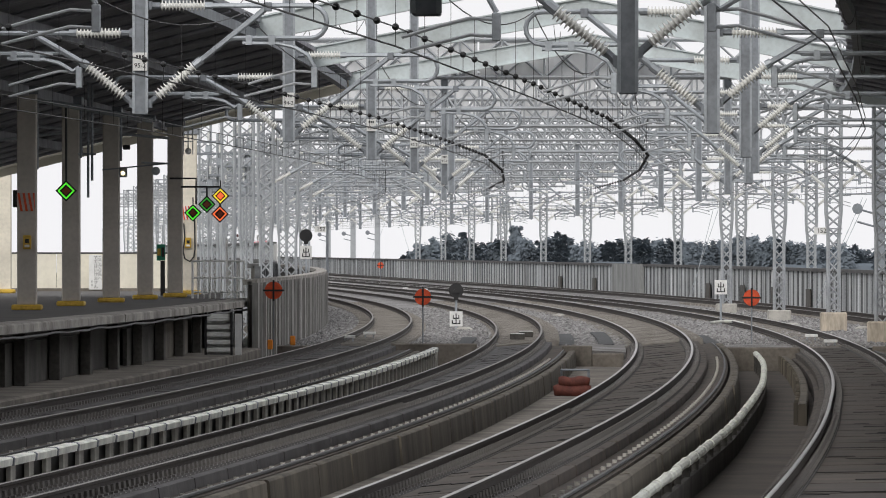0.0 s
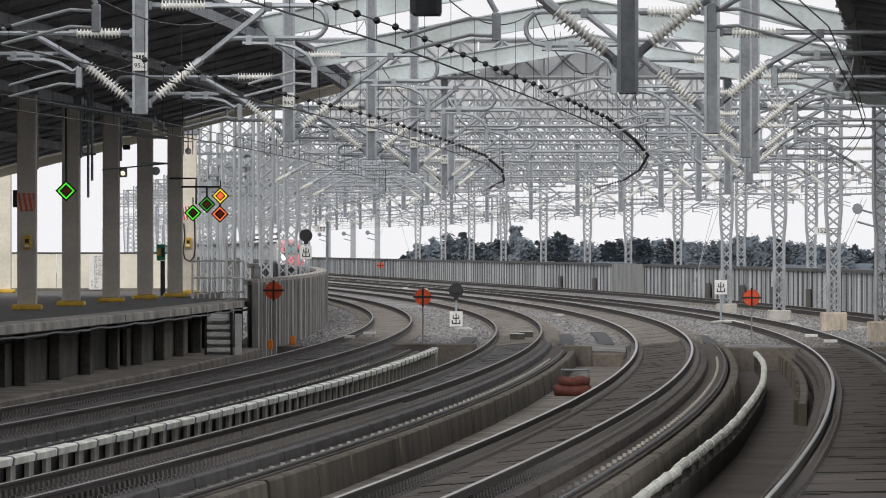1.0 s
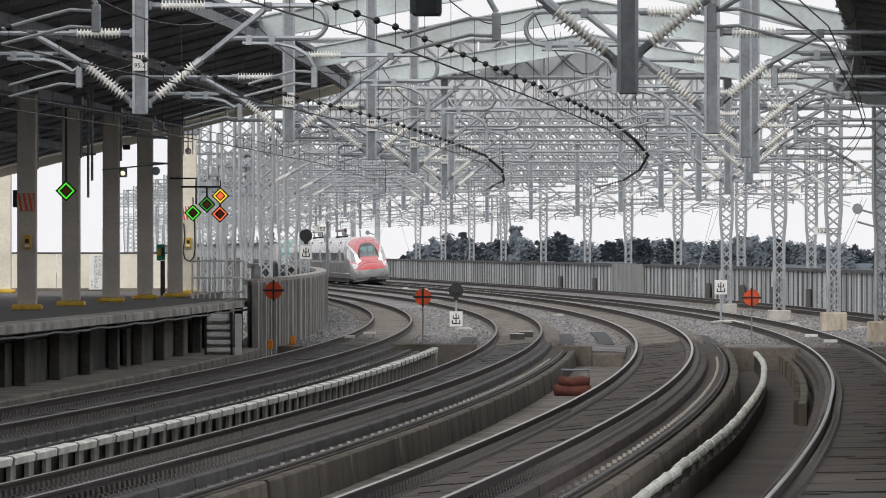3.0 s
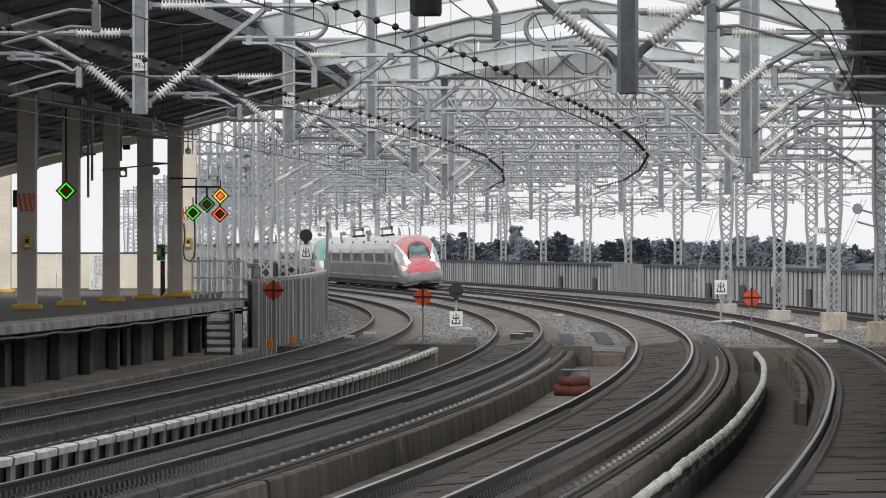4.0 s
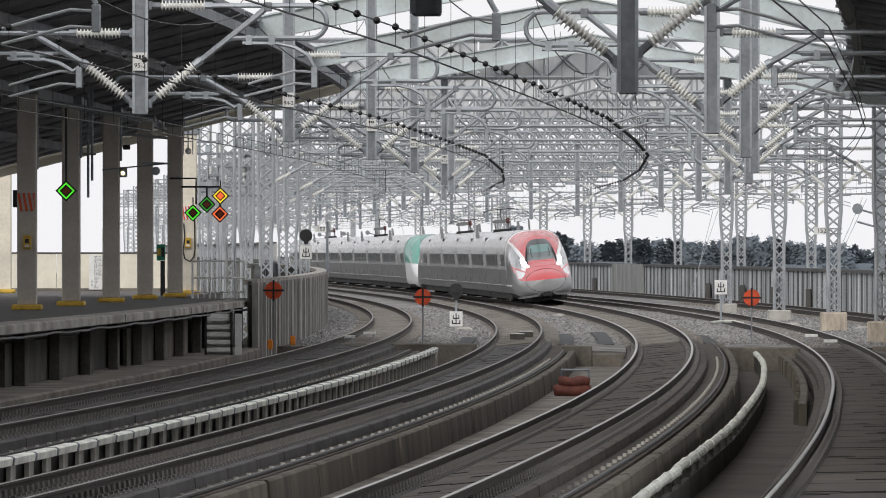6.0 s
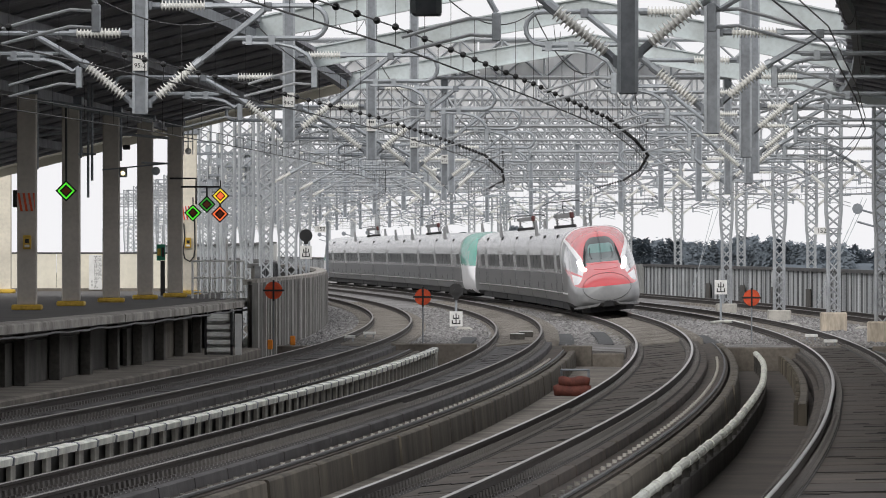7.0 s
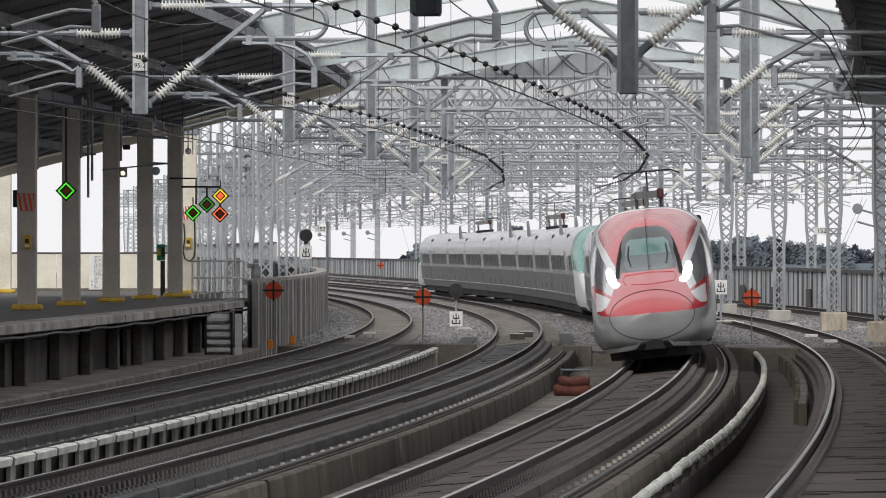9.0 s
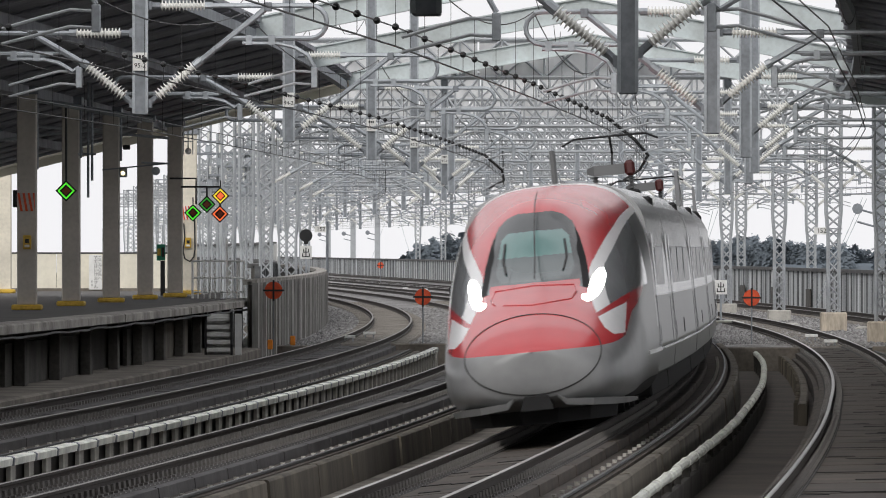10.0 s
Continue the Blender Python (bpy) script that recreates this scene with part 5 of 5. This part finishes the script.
def smooth(x, xs, ys):
    """Piecewise cubic ease between knots."""
    h = [b - a for a, b in zip(xs, xs[1:])]
    d = [(b - a) / q for a, b, q in zip(ys, ys[1:], h)]
    m = [d[0]] + [0 if p * q <= 0 else 2 * p * q / (p + q) for p, q in zip(d, d[1:])] + [d[-1]]
    x = min(max(x, xs[0]), xs[-1])
    k = min(max(0, sum(1 for v in xs[1:-1] if v <= x)), len(h) - 1)
    t = (x - xs[k]) / h[k]
    return (ys[k] * (1 + 2 * t) * (1 - t) ** 2 + m[k] * h[k] * t * (1 - t) ** 2 + ys[k + 1] * t * t * (3 - 2 * t) + m[k + 1] * h[k] * t * t * (t - 1))


NA = 601
E6 = dict(length=13.0, sx=[0, 0.02, 0.06, 0.14, 0.3, 0.6, 1.1, 2.0, 4.0, 6.5, 9.0, 13.0],
          top=[1.16, 1.19, 1.22, 1.28, 1.37, 1.5, 1.64, 1.88, 2.3, 2.98, 3.42, 3.63],
          wid=[0.02, 0.42, 0.68, 0.88, 1.04, 1.17, 1.27, 1.35, 1.42, 1.455, 1.47, 1.4725],
          bot=[1.14, 0.8, 0.62, 0.5, 0.43, 0.37, 0.31, 0.25, 0.2, 0.2, 0.2, 0.2],
          hx=[0, 3.2, 4.2, 5.2, 6.4, 7.6, 9.6, 13.0], hump=[0, 0, 0.1, 0.28, 0.36, 0.27, 0.1, 0.0], hw=0.92)


def section(s, S, around):
    """Half outline of the nose at s from its tip: from the bottom up over the roof to the centre."""
    zt, w, zb = smooth(s, S["sx"], S["top"]), smooth(s, S["sx"], S["wid"]), smooth(s, S["sx"], S["bot"])
    hp = smooth(s, S["hx"], S["hump"])
    zw = zb + (zt - zb) * 0.42
    f = min(1.0, s / S["length"])
    nu, nl = 2.1 + 1.3 * f ** 1.5, 3.5 + 1.4 * f
    half = (around - 1) // 2
    pts = []
    for k in range(half + 1):
        a = -math.pi / 2 + math.pi * k / half
        c, q = math.cos(a), math.sin(a)
        if a < 0:
            x, z = w * abs(c) ** (2 / nl), zw - (zw - zb) * abs(q) ** (2 / nl)
        else:
            x, z = w * abs(c) ** (2 / nu), zw + (zt - zw) * abs(q) ** (2 / nu)
            z += hp * math.exp(-(x / S["hw"]) ** 2)
        pts.append((x, z))
    return pts


def nose_faces(S, classify, around, n_s):
    ss = [S["length"] * (k / n_s) ** 1.9 for k in range(n_s + 1)]
    rows = []
    for s in ss:
        h = section(s, S, around)
        rows.append([Vector((-x, s, z)) for x, z in h] + [Vector((x, s, z)) for x, z in h[-2::-1]])
    groups = {}
    for j in range(n_s):
        for i in range(around - 1):
            c = (rows[j][i] + rows[j + 1][i + 1]) / 2
            groups.setdefault(classify(c), []).append((j, i))
    return rows, groups


SCREEN_Z, SCREEN_X = [2.0, 2.13, 2.4, 2.75, 3.0, 3.12, 3.18], [0.8, 0.79, 0.75, 0.66, 0.55, 0.42, 0.25]
SWEEP_Z = [1.3, 1.4, 1.5, 1.65, 1.85, 2.1, 2.32, 2.55, 2.88, 3.22, 3.5]
SWEEP_X = [1.15, 1.03, 0.97, 0.9, 0.82, 0.77, 0.8, 0.92, 1.1, 1.24, 1.36]


def e6_region(c):
    x, s, z = abs(c.x), c.y, c.z
    hand = "_left" if c.x < 0 else "_right"
    if z < lerp(s, [1.0, 2.0, 5.0, 9.0], [0.3, 0.38, 0.5, 0.55]):
        return "underside"
    # waterline, sweeping up along the side
    if z < lerp(s, [0.3, 0.6, 1.2, 2.1, 3.0, 4.0, 7.7, 8.0], [1.16, 1.17, 1.2, 1.27, 1.42, 1.58, 1.93, 2.1]) and s < 8.0:
        return "lower" if s < 7.0 - 2.5 * max(0, z - 1.0) else "flank"
    if s >= 8.0 and z < 1.3:
        return "flank"
    # windscreen on the raised canopy
    wide = lerp(z, SCREEN_Z, SCREEN_X)
    if 2.0 < z < 3.18 and 3.2 < s < 7.4 and x < wide:
        if z < 2.14 and x < 0.66:
            return "hood"
        # teal and grey bands hold what the glass mirrors as flat colour
        if 2.17 < z < 2.9 and x < lerp(z, [2.17, 2.3, 2.8, 2.9], [0.5, 0.58, 0.5, 0.4]):
            return "screen" if z > 2.53 else "screen_low"
        return "pillar" + hand if z < 2.9 and x > wide - 0.1 * min(1, (2.94 - z) * 2.5) else "surround"
    # headlamps: a tall main lamp and a small inner one
    if ((x - 0.9 - 0.25 * (z - 2.06)) / 0.1) ** 2 + ((z - 2.05) / 0.22) ** 2 < 1 and s < 8:
        return "lamp" + hand
    if ((x - 0.77) / 0.075) ** 2 + ((z - 1.86 - 0.3 * (0.77 - x)) / 0.05) ** 2 < 1 and s < 5:
        return "small_lamp" + hand
    edge = lerp(z, SWEEP_Z, SWEEP_X)
    if x > edge and s < 12.6 and z > 1.3:
        crest = 1.64 + 0.61 * (x - 0.94)
        if z < crest:
            if z > crest - 0.07 - 0.14 * max(0, x - 0.94) or x > 1.29 or s > 8.0:
                return "hood" if s < 8.0 else "flank"
            # white lobe: lower shoulder panel with its gloss painted in
            return "lobe" + hand
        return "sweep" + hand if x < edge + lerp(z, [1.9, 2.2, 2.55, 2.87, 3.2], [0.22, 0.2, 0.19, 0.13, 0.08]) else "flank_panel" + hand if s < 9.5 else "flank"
    if s > 12.2:
        return "roof_panel"
    return "hood"


def e5_region(c):
    x, s, z = abs(c.x), c.y, c.z
    if s > 4.3 and s < 7.2 and z > 2.2 and x < 0.6:
        return "screen"
    if z < 0.5 and s > 3:
        return "underside"
    if z < 1.75 + 0.02 * s:
        return "lower"
    return "hood"


def add_nose(car, S, classify, mats, around=121, n_s=90):
    rows, groups = nose_faces(S, classify, around, n_s)
    for key, cells in groups.items():
        bm = bmesh.new()
        vm = {}
        def vert(j, i):
            if (j, i) not in vm:
                vm[(j, i)] = bm.verts.new(rows[j][i])
            return vm[(j, i)]
        for j, i in cells:
            try:
                bm.faces.new((vert(j, i), vert(j, i + 1), vert(j + 1, i + 1), vert(j + 1, i)))
            except ValueError:
                pass
        name, mat, label = mats[key]
        part(name, bm, mat, car, label, True)
    return rows


def car_section():
    """Half outline of a plain car: bottom, side, shoulder, roof centre."""
    pts = [(0.0, 0.52), (1.3, 0.52), (1.405, 0.58), (1.4725, 1.0), (1.4725, 1.9), (1.46, 2.5), (1.42, 2.9)]
    for a in np.linspace(0.15, math.pi / 2, 9):
        pts.append((1.42 * math.cos(a) ** 0.62, 2.9 + 0.75 * math.sin(a) ** 1.15))
    return pts


def add_body(car, y0, y1, colours, windows=True, pane=None):
    h = car_section()
    ring = [(-x, z) for x, z in h] + [(x, z) for x, z in h[-2:0:-1]]
    low, high = colours
    for name, zr, mat in (("lower_body", (0, 1.75), low), ("upper_body", (1.75, 4), high)):
        bm = bmesh.new()
        pts = [(x, z) for x, z in h if zr[0] <= z <= zr[1]]
        if name == "lower_body":
            prof = [(-x, z) for x, z in pts[::-1]] + pts
            prof = [(-1.4725, 1.75)] + prof + [(1.4725, 1.75)]
        else:
            prof = [(1.4725, 1.75)] + pts + [(-x, z) for x, z in pts[-2::-1]] + [(-1.4725, 1.75)]
        prism(bm, [[Vector((x, y, z)) for x, z in prof] for y in (y0, y1)])
        part(name, bm, mat, car)
    bm = bmesh.new()
    box(bm, -1.28, 1.28, y0 + 0.02, y1 - 0.02, 0.2, 0.53, None, 0.03)
    part("underframe", bm, UNDER, car, "black underframe below the skirts")
    bm = bmesh.new()
    for s in (-1, 1):
        a, b = sorted((s * 1.473, s * 1.485))
        box(bm, a, b, y0 + 0.05, y1 - 0.05, 1.72, 1.76)
    part("stripe", bm, E6_GREY, car)
    # paler ledge strip carries the highlight along the skirt's edge
    bm = bmesh.new()
    for s in (-1, 1):
        a, b = sorted((s * 1.455, s * 1.495))
        box(bm, a, b, y0 + 0.05, y1 - 0.05, 0.92, 0.955, None, 0.004)
    part("ledge_highlight", bm, E6_SILVER, car)
    bm = bmesh.new()
    for s in (-1, 1):
        for k in range(int((y1 - y0) / 6.8)):
            a, b = sorted((s * 1.44, s * 1.482))
            box(bm, a, b, y0 + 1 + k * 6.8, y0 + 1.3 + k * 6.8, 1.05, 1.3)
    tagged(part("side_vents", bm, SEAM, car), kind="stuff")
    for yb in (y0 + (3.2 if y1 - y0 > 12 else 1.5), y1 - 3.2):
        bm = bmesh.new()
        for dy in (-1.25, 1.25):
            tube(bm, [(-0.82, yb + dy, 0.43), (-0.68, yb + dy, 0.43), (0.68, yb + dy, 0.43), (0.82, yb + dy, 0.43)], 0.43, 16)
        box(bm, -1.1, 1.1, yb - 1.8, yb + 1.8, 0.28, 0.75)
        part("bogie", bm, UNDER, car, "black bogie with steel wheels")
    # windows and doors
    for s in (-1, 1):
        for k in range(int((y1 - y0 - 3.0) / 5.3)):
            shared("window", pane, car, pose(s * 1.4685, y0 + 3.9 + k * 5.3, 2.23, 0, s * 1.2, 0))
    for s in (-1, 1):
        for yd in (y0 + 0.9, y1 - 0.9):
            bm = bmesh.new()
            a, b = sorted((s * 1.466, s * 1.48))
            box(bm, a, b, yd - 0.4, yd + 0.4, 1.76, 2.75, None, 0.004)
            door = part("door", bm, E6_SILVER, car)
            bm = bmesh.new()
            box(bm, a, b, yd - 0.4, yd + 0.4, 0.98, 1.72, None, 0.004)
            part("lower_leaf", bm, E6_GREY, door)


def add_pantograph(car, y, raised):
    bm = bmesh.new()
    box(bm, -0.5, 0.5, y - 0.6, y + 0.6, 3.62, 3.78, None, 0.04)
    part("pantograph_base", bm, UNDER, car)
    bm = bmesh.new()
    for s in (-0.35, 0.35):
        insulator(bm, (s, y, 3.78), (s, y, 4.1), 0.09, 5)
    part("pantograph_insulators", bm, E6_GREY, car, "", True)
    bm = bmesh.new()
    prism(bm, [[Vector((x, y - 0.28 + d, 4.1 + q)), Vector((x, y + 0.3 - d, 4.1 + q)), Vector((x, y + 0.3 - d, 4.3 - q)), Vector((x, y - 0.28 + d, 4.3 - q))] for x, d, q in ((-0.5, 0.12, 0.05), (-0.36, 0, 0), (0.24, 0, 0))])
    part("pantograph_cover", bm, E6_GREY, car, "grey streamlined pantograph cover")
    bm = bmesh.new()
    box(bm, 0.245, 0.44, y - 0.3, y + 0.32, 4.06, 4.36, None, 0.05)
    part("end_housing", bm, PANTO_RED, car, "dark red end housing")
    bm = bmesh.new()
    top = 4.86 if raised else 4.4
    if raised:
        tube(bm, [(0, y, 4.3), (0, y + 1.1, 4.55), (0, y - 0.1, top)], 0.024, 6)
    else:
        tube(bm, [(0, y + 0.3, 4.2), (0, y + 1.6, 4.22), (0, y + 0.2, 4.34)], 0.024, 6)
    tube(bm, [(-0.95, y, top - 0.12), (-0.7, y, top), (0.7, y, top), (0.95, y, top - 0.12)], 0.022, 6)
    part("pantograph", bm, UNDER, car, "dark roof pantograph")
    add_fin(car, y + 6.0)


def add_fin(car, y):
    for s in (-1.15, 1.15):
        bm = bmesh.new()
        prism(bm, [[(s - 0.05, y - 1.5, 3.4), (s + 0.05, y - 1.5, 3.4), (s + 0.05, y + 1.5, 3.4), (s - 0.05, y + 1.5, 3.4)],
                   [(s - 0.03, y - 0.9, 4.12), (s + 0.03, y - 0.9, 4.12), (s + 0.03, y + 0.9, 4.12), (s - 0.03, y + 0.9, 4.12)]])
        part("side_baffle", bm, E6_GREY, car)


def make_train():
    bm = bmesh.new()
    box(bm, -0.012, 0.012, -2.3, 2.3, -0.31, 0.31, None, 0.008)
    pane = bpy.data.meshes.new("window")
    bm.to_mesh(pane)
    bm.free()
    pane.materials.append(CAR_GLASS)
    cars, start = [], 0.0
    e6_mats = {"lower": ("nose_apron", APRON, "silver lower nose"), "hood": ("hood", E6_RED, "glossy crimson hood"), "underside": ("nose_underside", UNDER, "black underside"),
               "screen": ("windscreen", SHIELD, "teal upper band of the windscreen"), "screen_low": ("lower_windscreen", SCREEN_GREY, "grey lower band of the windscreen"), "surround": ("windscreen_surround", BLACK_GLOSS, "black windscreen surround"),
               "flank": ("flank", E6_GREY, "grey flank"), "roof_panel": ("roof_panel", E6_WHITE, "")}
    for hand in ("_left", "_right"):
        e6_mats.update({"sweep" + hand: ("white_sweep", E6_WHITE, "white swept shoulder panel"), "lobe" + hand: ("cheek_gloss", E6_WHITE, "white lower lobe of the shoulder panel, its gloss put into the colour"),
                        "lamp" + hand: ("headlight", HEADLIGHT, "bright lit headlight"), "small_lamp" + hand: ("inner_headlight", HEADLIGHT, "small lit inner headlight"),
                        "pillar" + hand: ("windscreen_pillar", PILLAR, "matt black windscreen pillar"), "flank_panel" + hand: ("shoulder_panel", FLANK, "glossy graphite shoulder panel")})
    e5_mats = {"lower": ("nose_apron", E6_WHITE, "white lower nose"), "hood": ("hood", TEAL, "green upper nose"), "screen": ("windscreen", CAR_GLASS, "dark windscreen"), "underside": ("nose_underside", UNDER, "black underside")}
    plan = [("lead", 22.8)] + [("mid", 20.3)] * 5 + [("tail", 22.8)] + [("lead5", 26.2)] + [("mid5", 24.8)] * 8 + [("tail5", 26.2)]
    for n, (kind, length) in enumerate(plan):
        six = n < 7
        lab = {"lead": "crimson and silver high-speed train nose car with lit headlights", "lead5": "green and white nosed grey high-speed train car coupled behind"}.get(kind, "silver-grey high-speed train car with a row of dark windows")
        car = thing("train_car", lab, "train car", group="train cars")
        # lower grey is darkened for the ground mirrored in the silver sides
        cols = (E6_GREY, E6_SILVER)
        if kind == "lead":
            rows = add_nose(car, E6, e6_region, e6_mats, NA, 360)
            add_body(car, 13.0, length, cols, pane=pane)
            # round coupler cover seam, plough and skirt on the nose
            tree = BVHTree.FromPolygons([p for r in rows for p in r], [(j * NA + i, j * NA + i + 1, (j + 1) * NA + i + 1, (j + 1) * NA + i) for j in range(len(rows) - 1) for i in range(NA - 1)])
            def on_nose(x, z):
                hit = tree.ray_cast(Vector((x, -3, z)), Vector((0, 1, 0)))
                return hit[0] - Vector((0, 0.004, 0)) if hit[0] else Vector((x, 0, z))
            bm = bmesh.new()
            tube(bm, [on_nose(0.98 * math.cos(a), 1.12 + 0.57 * math.sin(a)) for a in np.linspace(0, 2 * math.pi, 81)], 0.011, 5)
            part("coupler_cover_seam", bm, SEAM, car, "dark seam round the coupler cover")
            bm = bmesh.new()
            prism(bm, [[Vector((q * w, y, 0.12)), Vector((q * w, y + 0.3, 0.12)), Vector((q * (w + 0.04), y + 0.3, 0.36)), Vector((q * (w + 0.04), y, 0.36))] for q, w, y in ((-1, 1.05, 2.2), (-1, 0.7, 1.2), (-1, 0.25, 0.9), (1, 0.25, 0.9), (1, 0.7, 1.2), (1, 1.05, 2.2))])
            part("plough", bm, UNDER, car, "black snow plough")
            # silver lip under the apron, open in the middle
            for s in (-1, 1):
                bm = bmesh.new()
                prism(bm, [[Vector((s * x, y, z)), Vector((s * x, y + 0.4, z)), Vector((s * (x + 0.02), y + 0.4, z + h)), Vector((s * (x + 0.02), y - 0.05, z + h))] for x, y, z, h in ((0.3, 0.14, 0.5, 0.03), (0.42, 0.15, 0.37, 0.09), (0.8, 0.3, 0.33, 0.1), (1.08, 0.75, 0.31, 0.1), (1.24, 1.5, 0.3, 0.08), (1.33, 3.0, 0.3, 0.05))])
                bmesh.ops.recalc_face_normals(bm, faces=bm.faces)
                part("lip", bm, APRON, car)
            bm = bmesh.new()
            prism(bm, [[Vector((-w, y, z)), Vector((w, y, z)), Vector((w * 0.7, y, z + 0.2)), Vector((-w * 0.7, y, z + 0.2))] for w, y, z in ((0.24, 0.05, 0.33), (0.24, 0.6, 0.33))])
            part("coupler_hatch", bm, UNDER, car)
            # white strip on the nose continues that painted highlight
            for s in (-1, 1):
                bm = bmesh.new()
                prism(bm, [[Vector((s * (w - 0.03), y, 0.9)), Vector((s * (w + 0.03), y, 0.91)), Vector((s * (w + 0.03), y, 0.96)), Vector((s * (w - 0.03), y, 0.97))] for w, y in ((1.445, 7.2), (1.462, 8.5), (1.47, 10.5), (1.48, 13.0))])
                bmesh.ops.recalc_face_normals(bm, faces=bm.faces)
                part("ledge_highlight", bm, E6_WHITE, car)
            # recessed panel below the windscreen, centre seam
            bm = bmesh.new()
            ring = [(-0.56, 1.86), (-0.62, 1.95), (-0.58, 2.06), (0, 2.1), (0.58, 2.06), (0.62, 1.95), (0.56, 1.86), (0, 1.82), (-0.56, 1.86)]
            pts = []
            for (a, b), (c, d) in zip(ring, ring[1:]):
                pts += [on_nose(a + (c - a) * f, b + (d - b) * f) for f in (0, 0.25, 0.5, 0.75)]
            tube(bm, pts, 0.012, 5)
            part("panel_seam", bm, E6_RED, car, "raised seam of the panel below the windscreen")
            bm = bmesh.new()
            tube(bm, [on_nose(0, z) for z in np.linspace(3.12, 3.5, 12)], 0.008, 4)
            part("roof_seam", bm, SEAM, car)
            bm = bmesh.new()
            tube(bm, [on_nose(0, z) for z in np.linspace(2.2, 3.08, 16)], 0.012, 4)
            part("screen_divider", bm, BLACK, car)
            for s in (-1, 1):
                bm = bmesh.new()
                tube(bm, [on_nose(s * 0.42, 2.3) - Vector((0, 0.03, 0)), on_nose(s * 0.47, 2.5) - Vector((0, 0.03, 0)), on_nose(s * 0.44, 2.74) - Vector((0, 0.03, 0))], 0.018, 5)
                part("wiper", bm, BLACK, car)
        elif kind == "lead5":
            add_nose(car, E6, e5_region, e5_mats)
            add_body(car, 13.0, length, cols, pane=pane)
        elif kind in ("tail", "tail5"):
            add_body(car, 0.25, length - 11.0, cols, pane=pane)
            rear = thing("tail_frame", "", "")
            mats = e6_mats if kind == "tail" else e5_mats
            if kind == "tail":
                mats = {k: (v[0], E6_GREY if "lamp" in k else v[1], v[2] if "lamp" not in k else "unlit tail lamp") for k, v in mats.items()}
            short = dict(E6)
            before = set(bpy.data.objects)
            add_nose(car, short, e6_region if kind == "tail" else e5_region, mats)
            for ob in set(bpy.data.objects) - before:
                ob.matrix_basis = Matrix.Translation((0, length, 0)) @ Matrix.Rotation(math.pi, 4, "Z")
            bpy.data.objects.remove(rear)
        else:
            add_body(car, 0.25, length - 0.25, cols, pane=pane)
        if n in (2, 4, 10, 14):
            add_pantograph(car, {2: 8.0, 4: 18.0, 10: 7.0, 14: 4.0}[n], n in (2, 10))
        if n in (8, 11):
            add_fin(car, 14.0)
        if n == 0:
            bm = bmesh.new()
            tube(bm, [(0, 15.2, 3.62), (0, 15.2, 4.2)], 0.05, 6)
            part("aerial", bm, E6_GREY, car)
        # gangway bellows to the next car
        if kind not in ("tail", "tail5"):
            bm = bmesh.new()
            box(bm, -1.3, 1.3, length - 0.3, length + 0.3, 0.6, 3.4, None, 0.05)
            part("gangway", bm, UNDER, car)
        cars.append((car, start, length))
        start += length
    return cars


CARS = make_train()


def motions():
    g = -math.degrees(TRACKS[2][4] / 1.5)
    for car, start, length in CARS:
        rows = []
        for k in range(21):
            t = k * 0.5
            L = L_END + SPEED * (10.0 - t) + start
            a, b = on_track(L), on_track(L + length)
            rows.append((t, pose(a.x, a.y, a.z, 0, g, math.degrees(math.atan2(-(b.x - a.x), b.y - a.y)))))
        walk(car, rows)


motions()
